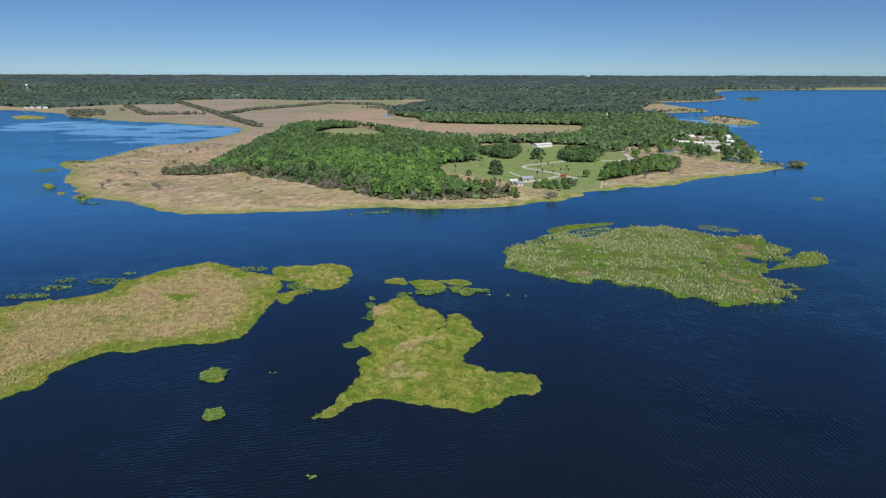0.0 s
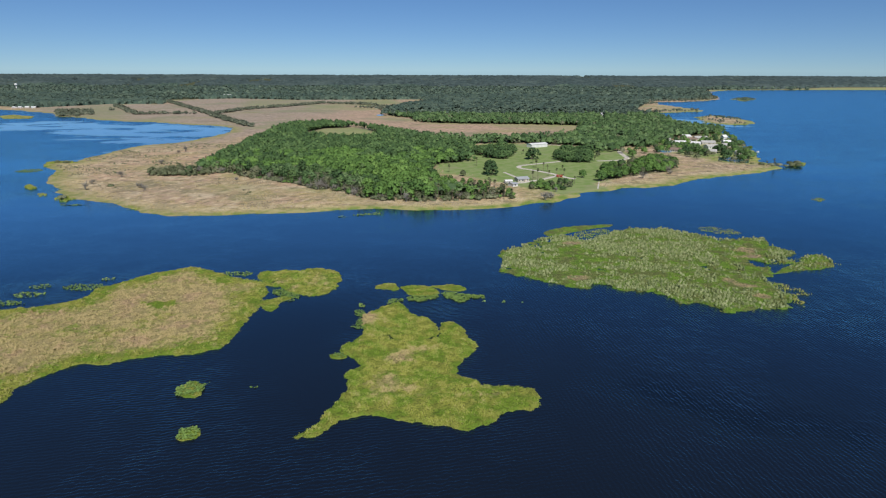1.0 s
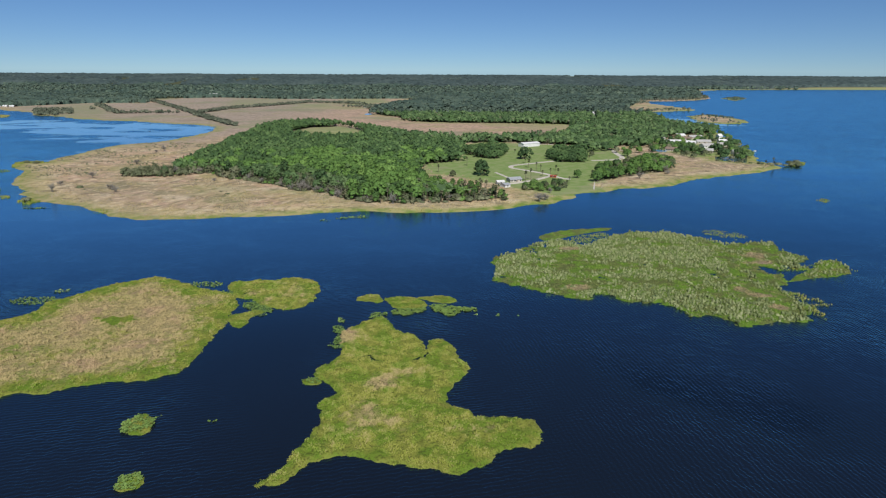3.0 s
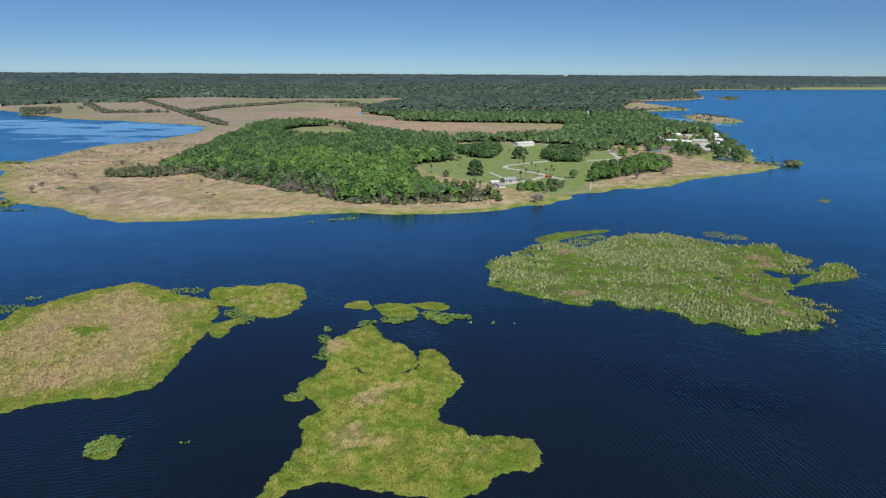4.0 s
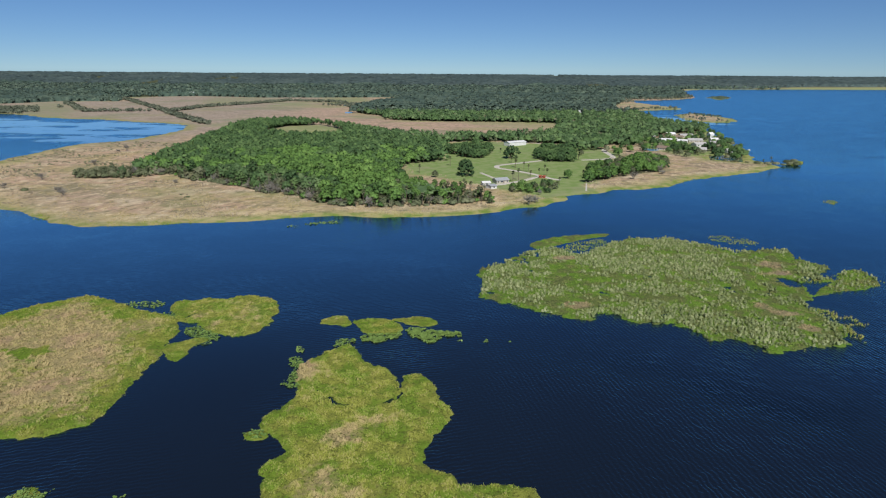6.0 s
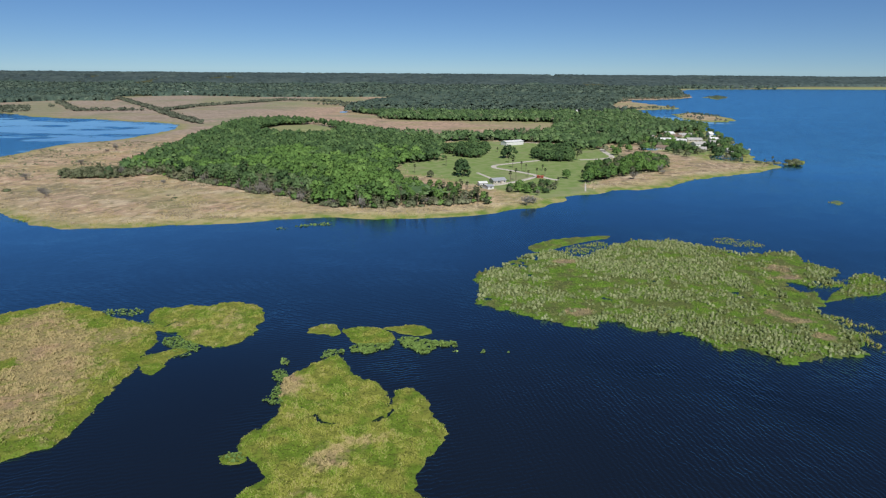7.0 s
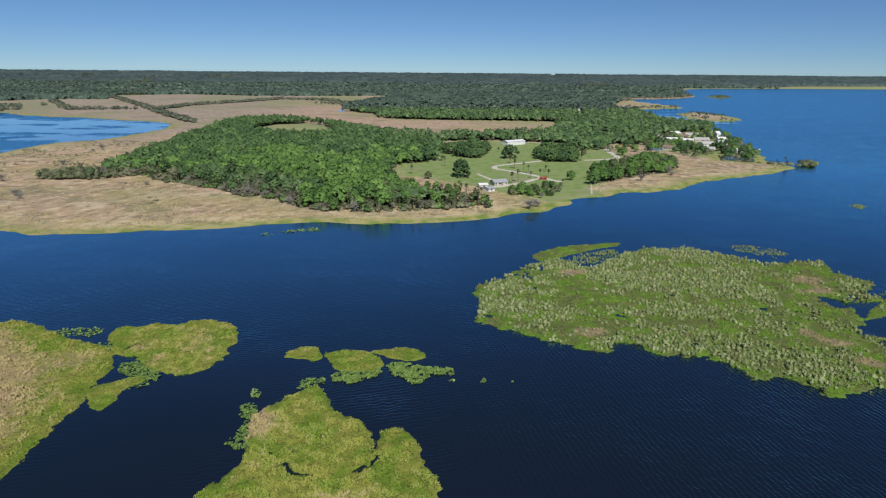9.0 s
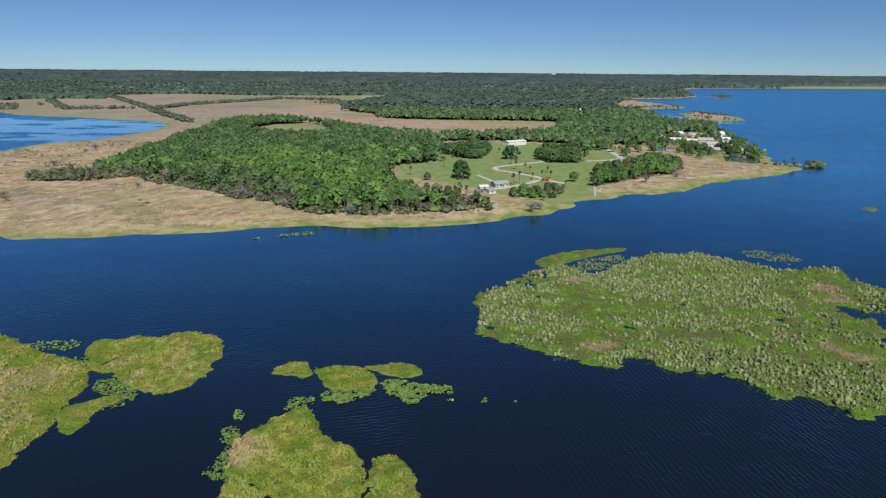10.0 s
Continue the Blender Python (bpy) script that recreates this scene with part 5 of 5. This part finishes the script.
HOUSES = [(366, 982, 12, 8, 1), (367, 940, 24, 10, 0), (415, 1029, 14, 9, 0), (408, 983, 12, 9, 2), (430, 1006, 20, 10, 1), (390, 927, 13, 9, 0), (414, 941, 20, 10, 1), (398, 891, 18, 10, 1), (373, 836, 14, 9, 1), (447, 948, 13, 8, 0), (331, 851, 14, 8, 2), (404, 821, 9, 7, 1), (395, 838, 9, 7, 2), (340, 985, 13, 8, 1), (425, 905, 12, 8, 1)]
village_trees = [q for q in village_trees if not any(abs(q[0] - h[0] * q[1] / h[1]) < h[2] * 0.5 + 3 and -22 < q[1] - h[1] < 8 for h in HOUSES)] + [(365, 775), (369, 762), (381, 760), (418, 806), (410, 800), (413, 815)]
place(village, village_trees, 1.0, rng, 0.45, 0.85)
place([make_tree("lakeside_oak", w, h, 0.6, 20, 20, 1.0, M_DARKLEAF, 850 + i, "dark spreading oak beside the lakeside houses", "tree") for i, (w, h) in enumerate(((13, 10), (15, 11), (11, 9)))], [(361, 867), (354, 830), (351, 879), (424, 885), (412, 846), (399, 806), (422, 836), (401, 788), (469, 976), (492, 1047), (489, 1082), (480, 1100), (446, 909), (339, 835), (357, 816), (340, 878), (339, 902), (309, 902), (290, 878), (387, 836), (381, 770), (372, 788)], 1.0, rng, 0.8, 1.1)

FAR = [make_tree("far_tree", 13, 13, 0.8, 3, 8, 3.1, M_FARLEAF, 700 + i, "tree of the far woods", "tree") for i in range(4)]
MIDT = [make_tree("wood_tree", w, h, 0.8, 6, 9, 1.6, m, 710 + i, "tree of the woods", "tree") for i, (w, h, m) in enumerate(((12, 13, M_MIDLEAF), (10, 11, M_MIDLEAF), (14, 13, M_DARKLEAF), (9, 14, M_MIDLEAF), (12, 12, M_MIDLEAF), (8, 9, M_GREYLEAF), (13, 12, M_DARKLEAF)))]


FAR_ROOFS = [(-875, 2628, 34), (-836, 2640, 14), (-1000, 3423, 60), (409, 1539, 7), (773, 3324, 70)]


def by_roof(x, y):
    """Gaps cut in the woods along the camera's sight lines, so the far buildings show."""
    hit = np.zeros(np.shape(x), bool)
    for bx, by, w in FAR_ROOFS:
        hit |= (np.abs(x - bx * y / by) < w * 0.7 + 5) & (y - by < 25) & (y - by > -170)
    hit |= (np.abs(x + 0.66 * y) < 36) & (y < 1825) & (y > 1700)
    return hit


def in_woods(x, y):
    return ~by_roof(x, y) & (signed(NORTH_WOODS, x, y) > 0) & (signed(PLAIN, x, y) < 0) & on_land(x, y) & (signed(GLADE, x, y) < 0) & (signed(VILLAGE, x, y) < 0)


def view_wedge(y0, y1):
    k = 0.80
    return [(-y0 * k - 60, y0), (y0 * k + 60, y0), (y1 * k + 60, y1), (-y1 * k - 60, y1)]


near_woods = scatter(view_wedge(760, 1500), 8.2, rng, accept=in_woods)
far_woods = scatter(view_wedge(1500, 2600), 17.5, rng, accept=in_woods)
farther = scatter(view_wedge(2600, 3740), 29.0, rng, accept=in_woods)
join_copies("east_woods", [m.children[0] for m in MIDT], near_woods, [0.9] * len(near_woods), rng, "dense mixed woods beyond the clearing", "woodland", 0.6, 1.2)
hedge = []
for line, step in ((HEDGE_LONG, 1.7), (HEDGE_CROSS, 1.7), (HEDGE_WEST, 2.4)):
    for (ax, ay), (bx, by) in zip(line, line[1:]):
        n = int(math.hypot(bx - ax, by - ay) / step)
        hedge += [(ax + (bx - ax) * t + rng.normal(0, 4), ay + (by - ay) * t + rng.normal(0, 4)) for t in rng.uniform(0, 1, n)]
hedge += scatter(SCRUB_NORTH, 11, rng) + scatter(SCRUB_BAY, 8, rng, accept=on_land) + scatter([(-865, 1450), (-950, 1590), (-880, 1544), (-825, 1450)], 9, rng, accept=on_land) + [(-870, 1690), (-880, 1694), (-845, 1700)]
EAST_TONGUE = [(690, 2050), (1000, 2280), (1190, 2560), (1240, 2720), (1080, 2780), (880, 2700), (690, 2250)]
hedge += [q for q in scatter([(570, 1560), (760, 1600), (740, 1760), (590, 1700)], 13, rng) + scatter(EAST_TONGUE, 13, rng) if on_land(np.array([q[0]]), np.array([q[1]]))[0]]
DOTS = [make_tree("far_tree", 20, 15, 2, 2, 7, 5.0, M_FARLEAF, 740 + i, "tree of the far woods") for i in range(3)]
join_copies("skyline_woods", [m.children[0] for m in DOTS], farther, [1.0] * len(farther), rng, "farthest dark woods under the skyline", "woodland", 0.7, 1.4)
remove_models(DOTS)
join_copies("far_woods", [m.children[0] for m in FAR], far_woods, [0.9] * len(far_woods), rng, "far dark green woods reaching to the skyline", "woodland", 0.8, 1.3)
isles = scatter(ISLAND_FARTHER, 8, rng) + [q for q in scatter(ISLAND_FAR, 5.5, rng) if (q[0] > 680 and q[1] > 1440) or rng.uniform() < 0.12]
join_copies("island_scrub", [m.children[0] for m in FAR], isles, [0.6] * len(isles), rng, "low olive scrub on a far marsh island", "scrub", 0.16, 0.36)
SCRUBBY = [make_tree("far_tree", 14, 11, 1, 3, 8, 2.8, M_HEDGELEAF, 760 + i, "tree of the ditches") for i in range(3)]
join_copies("hedgerow_trees", [m.children[0] for m in SCRUBBY], hedge, [0.9] * len(hedge), rng, "dark tree rows along ditches between pale fields", "hedgerow", 0.3, 0.8)
remove_models(FAR + MIDT + SCRUBBY)


def canopy():
    """The closed roof of the farthest woods: a rough sheet over the land."""
    ys = [1650.0]
    while ys[-1] < 5060:
        ys.append(ys[-1] + 7 + (ys[-1] - 1650) * 0.0045)
    ys = np.array(ys)
    cols = 640
    u = np.linspace(-0.84, 0.84, cols)
    rng = np.random.default_rng(77)
    Y = np.repeat(ys[:, None], cols, 1)
    X = Y * u[None]
    x, y = (X + rng.normal(0, 1.2, X.shape)).ravel(), (Y + rng.normal(0, 2.0, Y.shape)).ravel()
    sd = np.minimum(np.minimum(signed(NORTH_WOODS, x, y), -signed(PLAIN, x, y)), signed(LAND, x, y) - 6 - 80 * ramp(y, 3300, 3500))
    dome = field(x, y, 13, 3) * 6.5 + field(x, y, 42, 6) * 4 + rng.uniform(0, 4.0, len(x)) + field(x, y, 300, 9) * 4
    z = np.where(sd > 6, 3.5 + dome, -3.0) + np.where(y > RISE_FROM, distance_rise(y), 0) - ramp(y, 4700, 5060) * 4
    clear = (fractal(x, y * 0.45, 190, 15) > 0.66) & (y > 1900)
    clear |= by_roof(x, y)
    z = np.where(clear, distance_rise(y) * (y > RISE_FROM) - 1.5, z)
    faces = grid_faces(cols, len(ys))
    keep = (sd[faces] > 0).any(1) & ~(z[faces] < -1.4).all(1)
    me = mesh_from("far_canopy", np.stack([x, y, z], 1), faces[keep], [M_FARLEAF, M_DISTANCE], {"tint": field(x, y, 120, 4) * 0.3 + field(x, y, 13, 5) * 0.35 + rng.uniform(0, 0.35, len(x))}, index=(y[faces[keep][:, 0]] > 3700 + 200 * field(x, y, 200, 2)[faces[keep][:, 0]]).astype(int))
    return tagged(new("far_canopy", me), "closed dark green canopy of far woods under the skyline", "woodland", kind="stuff")


canopy()


def understorey(name, outline, spacing, lo, hi, seed, mat, label, accept):
    """The closed lower leaf layer between the crowns of a wood."""
    p = np.array(outline, float)
    (x0, y0), (x1, y1) = p.min(0), p.max(0)
    xs, ys = np.arange(x0, x1, spacing), np.arange(y0, y1, spacing)
    X, Y = np.meshgrid(xs, ys)
    rng = np.random.default_rng(seed)
    x, y = X.ravel() + rng.normal(0, spacing * 0.25, X.size), Y.ravel() + rng.normal(0, spacing * 0.25, X.size)
    ok = accept(x, y)
    z = lo + (hi - lo) * (0.5 * field(x, y, 9, seed) + 0.5 * rng.uniform(0, 1, len(x)))
    faces = grid_faces(len(xs), len(ys))
    v, f = np.stack([x, y, z], 1), faces[ok[faces].all(1)]
    me = mesh_from(name, v, f, [mat], {"tint": field(x, y, 40, 4) * 0.5 + rng.uniform(0, 0.4, len(x))})
    return tagged(new(name, me), label, "undergrowth", kind="stuff")


understorey("forest_undergrowth", FOREST, 2.2, 4.5, 8.5, 31, M_MIDLEAF, "closed green understorey between forest trees", lambda x, y: (signed(FOREST, x, y) > 17) & (signed(GLADE, x, y) < -6) & (signed(LAWN, x, y) < -7))
understorey("woods_undergrowth", view_wedge(760, 1620), 3.6, 4.0, 9.0, 32, M_MIDLEAF, "closed green understorey between woodland trees", lambda x, y: in_woods(x, y) & (signed(NORTH_WOODS, x, y) > 9) & (signed(PLAIN, x, y) < -9) & (signed(GLADE, x, y) < -8) & (signed(VILLAGE, x, y) < -8) & (signed(LAND, x, y) > 10) & (signed(LAWN, x, y) < -7))

# ---- grass on the mainland marsh ----
def marsh_grass():
    rng = np.random.default_rng(88)
    n = 130000
    x, y = rng.uniform(-470, 460, n), 470 + rng.uniform(0, 1, n) ** 1.5 * 560
    sd = signed(LAND, x, y)
    ok = (sd > 0.5) & ~inside(FOREST, x, y) & ~inside(LAWN, x, y) & ~inside(VILLAGE, x, y) & ~inside(NORTH_WOODS, x, y) & (fractal(x, y, 9, 4) + 0.16 * ramp(-sd, -40, -12) > 0.56)
    x, y, sd = x[ok], y[ok], sd[ok]
    green = ramp(-sd, -9 - 9 * fractal(x, y, 30, 21), -2)
    dry = 1.05 - 0.9 * green + (fractal(x, y * 2.0, 90, 22) - 0.5) * -0.9 + (fractal(x, y, 22, 5) - 0.5) * 0.3
    h = (0.25 + 0.6 * fractal(x, y, 12, 9)) * rng.uniform(0.7, 1.2, len(x))
    v, f, d, n = tufts(x, y, np.clip(0.13 * sd, 0, 1.0), h, h * 0.8, 4, dry, rng)
    return tagged(new("marsh_grass", mesh_from("marsh_grass", v, f, [M_GRASS], {"dry": d}, normals=n)), "straw-coloured marsh grass along the green shore", "grass", kind="stuff")


marsh_grass()


def marsh_scrub():
    """Low dead and grey-green scrub in drifts over the dry marsh."""
    rng = np.random.default_rng(99)
    x, y = rng.uniform(-450, -140, 9000), 480 + rng.uniform(0, 1, 9000) ** 1.3 * 480
    ok = (signed(LAND, x, y) > 8) & ~inside(FOREST, x, y) & ~inside(LAWN, x, y) & ~inside(VILLAGE, x, y) & ~inside(NORTH_WOODS, x, y) & (fractal(x, y * 2.2, 60, 71) > 0.6)
    spots = list(zip(x[ok], y[ok]))[:900]
    models = [make_tree("scrub", 5, 2.2, 0.1, 3, 9, 1.1, m, 870 + i, "low scrub") for i, m in enumerate((M_GREYLEAF, M_DEADSCRUB, M_GREYLEAF, M_DEADSCRUB))]
    join_copies("marsh_scrub", [m.children[0] for m in models], spots, [0.9] * len(spots), rng, "drifts of low grey scrub on the dry marsh", "scrub", 0.15, 0.5)
    remove_models(models)


marsh_scrub()


def dead_sedge():
    """Brown standing stalks in drifts, a metre high, over the dry marsh."""
    rng = np.random.default_rng(123)
    n = 80000
    x, y = rng.uniform(-460, 420, n), 470 + rng.uniform(0, 1, n) ** 1.4 * 480
    ok = (signed(LAND, x, y) > 9) & ~inside(FOREST, x, y) & ~inside(LAWN, x, y) & ~inside(VILLAGE, x, y) & ~inside(NORTH_WOODS, x, y) & (0.55 * fractal(x, y, 38, 171) + 0.45 * fractal(x, y, 8, 172) > 0.57)
    x, y = x[ok], y[ok]
    h = rng.uniform(0.45, 1.3, len(x))
    v, f, d, nn = tufts(x, y, np.full(len(x), 0.95), h, h * 0.9, 4, np.zeros(len(x)), rng)
    tint = np.repeat(fractal(x, y, 30, 173), 12)
    return tagged(new("dead_sedge", mesh_from("dead_sedge", v, f, [M_DEADSCRUB], {"tint": tint}, normals=nn)), "brown dead sedge standing in drifts on the marsh", "sedge", kind="stuff")


dead_sedge()


# ---- lanes ----
def lane(name, line, width, mat, label, z=1.02):
    p = np.array(line, float)
    dense = []
    for i in range(len(p) - 1):
        a, b, c, d = p[max(i - 1, 0)], p[i], p[i + 1], p[min(i + 2, len(p) - 1)]
        for s in np.arange(8) / 8:
            dense.append(0.5 * (2 * b + (c - a) * s + (2 * a - 5 * b + 4 * c - d) * s * s + (3 * b - a - 3 * c + d) * s ** 3))
    dense = np.array(dense + [p[-1]])
    t = np.gradient(dense, axis=0)
    t /= np.linalg.norm(t, axis=1, keepdims=True) + 1e-9
    nrm = np.stack([-t[:, 1], t[:, 0]], 1)
    v = []
    for q, m in zip(dense, nrm):
        w = width * (0.5 + 0.12 * noise.noise((q[0] * 0.2, q[1] * 0.2, 0)))
        for side, h in ((-1.15, z - 0.1), (-1, z + 0.03), (1, z + 0.03), (1.15, z - 0.1)):
            v.append((*(q + m * w * side), h))
    return tagged(new(name, mesh_from(name, v, grid_faces(4, len(dense)), [mat])), label, "lane", kind="structure")


lane("road_loop", LANE_LOOP, 5.0, M_SHELL, "pale shell lane curving over the lawn")
lane("road_house", LANE_HOUSE, 5.0, M_SHELL, "pale shell lane to the farmhouse", 1.06)
lane("road_barn", LANE_BARN, 5.0, M_SHELL, "pale shell lane to the white barn")
lane("road_east", LANE_EAST, 6.0, M_SHELL, "pale shell lane towards the village")
lane("path_west", PATH_WEST, 3.0, M_SHELL, "narrow pale track over the lawn", 1.1)


# ---- buildings ----
def box(bm, x, y, z, sx, sy, sz):
    bmesh.ops.create_cube(bm, size=1, matrix=Matrix.LocRotScale((x, y, z + sz / 2), None, (sx, sy, sz)))


def gable(bm, w, d, z, rise, over=0.5, thick=0.18):
    """A pitched roof shell with the ridge along x."""
    hw, hd = w / 2 + over, d / 2 + over
    prof = [(-hd, z - 0.1), (0, z + rise), (hd, z - 0.1), (hd, z - 0.1 + thick), (0, z + rise + thick), (-hd, z - 0.1 + thick)]
    a = [bm.verts.new((-hw, y, h)) for y, h in prof]
    b = [bm.verts.new((hw, y, h)) for y, h in prof]
    for i in range(6):
        j = (i + 1) % 6
        bm.faces.new((a[i], a[j], b[j], b[i]))
    for s in (a, b[::-1]):
        bm.faces.new((s[0], s[1], s[4], s[5]))
        bm.faces.new((s[1], s[2], s[3], s[4]))


def house(name, x, y, w, d, wall_h, rise, turn, roof_mat, wall_mat, label, category="house", windows=3, door=True, group=""):
    root = tagged(new(name), label, category, group)
    root.matrix_basis = pose(x, y, 0.98, 0, 0, turn)
    bm = bmesh.new()
    box(bm, 0, 0, 0, w, d, wall_h)
    top = [bm.verts.new((s * w / 2, yy, h)) for s in (-1, 1) for yy, h in ((-d / 2, wall_h), (d / 2, wall_h), (0, wall_h + rise * 0.93))]
    bm.faces.new(top[:3])
    bm.faces.new(top[3:])
    part("wall", bm, wall_mat, root)
    bm = bmesh.new()
    gable(bm, w, d, wall_h, rise)
    part("roof", bm, roof_mat, root)
    if door:
        bm = bmesh.new()
        box(bm, w * 0.08, -d / 2 - 0.03, 0, 1.0, 0.1, 2.05)
        part("door", bm, M_ROOFBROWN, root)
    for i in range(windows):
        bm = bmesh.new()
        wx = -w / 2 + w * (i + 0.5) / windows
        if door and abs(wx - w * 0.08) < 1.4:
            wx -= 1.9
        box(bm, wx, -d / 2 - 0.03, 0.88, 1.5, 0.1, 1.3)
        window = part("window", bm, M_WHITE, root, "white window frame")
        bm = bmesh.new()
        box(bm, wx, -d / 2 - 0.06, 0.98, 1.25, 0.08, 1.1)
        part("pane", bm, M_GLASS, window, "dark glass pane")
    return root


ROOFS = ((M_WHITE, "lakeside house with a white metal roof"), (M_ROOFLIGHT, "lakeside house with a pale shingle roof"), (M_ROOFBROWN, "lakeside house with a brown shingle roof"))
for i, (x, y, w, d, kind) in enumerate(HOUSES):
    house("lake_house", x, y, w, d + 2, 2.6, 2.6, (-18, 8, 25, -6, 14)[i % 5] - 14, ROOFS[kind][0], (M_STUCCO, M_WHITE)[i % 2], ROOFS[kind][1], group="houses of the lakeside village")
house("tower_house", 458, 984, 7, 7, 6.5, 3.0, 20, M_WHITE, M_WHITE, "narrow white two-storey house among trees", windows=2)
house("barn", 146.5, 900, 29, 12, 4.6, 1.3, 30, M_WHITE, M_WHITE, "long white metal barn beside dark trees", "barn", 0, False)
house("farmhouse", 86, 617, 12.5, 8, 2.7, 1.8, 22, M_ROOFGREY, M_STUCCO, "farmhouse with a grey metal roof on the lawn", windows=4)
house("carport", 71, 604, 7, 6, 2.6, 1.0, 12, M_WHITE, M_WHITE, "small white carport beside the farmhouse", "carport", 1, False)
house("shed", 74, 590, 6, 8, 2.5, 1.1, 30, M_ROOFGREY, M_WHITE, "pale metal shed among palms", "shed", 1, False)
# a low red thing like a vehicle; a shed shape stands in for it
house("red_shed", 129, 641, 5.6, 3.0, 1.7, 0.6, -20, M_RED, M_RED, "low red vehicle-like block beside the shell lane", "shed", 1, False)
for i, (x, y) in enumerate(((-1202, 1788), (-1188, 1793), (-1172, 1800), (-1150, 1793))):
    house("far_house", x, y, 11, 8, 2.8, 1.8, -30 + i * 17, M_WHITE, M_WHITE, "white house on the far shore of the bay", group="houses across the bay")


for i, (x, y, w) in enumerate(FAR_ROOFS):
    house("far_shed", x, y, w, 16, 4.5, 2.5, -8 + i * 5, M_WHITE, M_WHITE, "long white shed in a clearing of the far woods", "shed", 0, False, "sheds in the far woods")


def pool(x, y, rx, ry, label):
    bm = bmesh.new()
    rim = []
    for i in range(28):
        a = i * 2 * math.pi / 28
        k = 1 + 0.3 * noise.noise((math.cos(a) * 1.5 + x, math.sin(a) * 1.5 + y, 0.0))
        rim.append((x + math.cos(a) * rx * k, y + math.sin(a) * ry * k))
    low = [bm.verts.new((a, b, 0.9)) for a, b in rim]
    top = [bm.verts.new((a + (x - a) * 0.03, b + (y - b) * 0.03, 1.08)) for a, b in rim]
    for i in range(28):
        j = (i + 1) % 28
        bm.faces.new((low[i], low[j], top[j], top[i]))
    bm.faces.new(top)
    me = bpy.data.meshes.new("pond")
    bm.to_mesh(me)
    bm.free()
    me.materials.append(M_POOL)
    return tagged(new("pond", me), label, "pond", kind="structure")


pool(315, 852, 9, 12, "small bright blue pond between the houses")
pool(-161, 1843, 24, 34, "shallow grey-blue pond in the pale meadow")
pool(-139, 1541, 10, 22, "shallow grey-blue pond beside dark scrub")


def water_tower():
    root = tagged(new("water_tower"), "white water tower above far woods", "water tower")
    root.matrix_basis = pose(-1995, 3000, 0)
    bm = bmesh.new()
    bmesh.ops.create_uvsphere(bm, u_segments=20, v_segments=12, radius=6.5, matrix=Matrix.LocRotScale((0, 0, 37), None, (1, 1, 0.8)))
    part("tank", bm, M_WHITE, root)
    bm = bmesh.new()
    bmesh.ops.create_cone(bm, cap_ends=True, segments=14, radius1=3.0, radius2=1.6, depth=34, matrix=Matrix.Translation((0, 0, 17)))
    part("column", bm, M_WHITE, root)


water_tower()


def boardwalk():
    root = tagged(new("boardwalk"), "narrow pale plank boardwalk to the water", "boardwalk")
    (ax, ay), (bx, by) = WALKWAY
    run = math.hypot(bx - ax, by - ay)
    root.matrix_basis = pose(ax, ay, 1.0, 0, 0, math.degrees(math.atan2(by - ay, bx - ax)))
    plank = None
    n = int(run / 0.9)
    for i in range(n):
        if plank is None:
            bm = bmesh.new()
            box(bm, 0, 0, 0, 0.8, 1.3, 0.08)
            ob = part("plank", bm, M_PLANK, root)
            plank = ob.data
        else:
            ob = new("plank", plank)
            ob.parent = root
        ob.location = (0.45 + i * 0.9, 0, 0.1)


boardwalk()


def boat():
    root = tagged(new("motor_boat"), "small white motor boat lying off the village", "boat")
    root.matrix_basis = pose(446, 852, 0, 0, 0, 30)
    bm = bmesh.new()
    ring = [(-3, -1.1), (1.2, -1.1), (3.4, 0), (1.2, 1.1), (-3, 1.1)]
    low = [bm.verts.new((x * 0.9, y * 0.8, -0.25)) for x, y in ring]
    top = [bm.verts.new((x, y, 0.7)) for x, y in ring]
    for i in range(5):
        j = (i + 1) % 5
        bm.faces.new((low[i], low[j], top[j], top[i]))
    bm.faces.new(low[::-1])
    bm.faces.new([bm.verts.new((x * 0.92, y * 0.9, 0.45)) for x, y in ring])
    part("hull", bm, M_WHITE, root)
    bm = bmesh.new()
    box(bm, -0.2, 0, 0.45, 1.4, 1.3, 1.1)
    part("cabin", bm, M_WHITE, root)


boat()
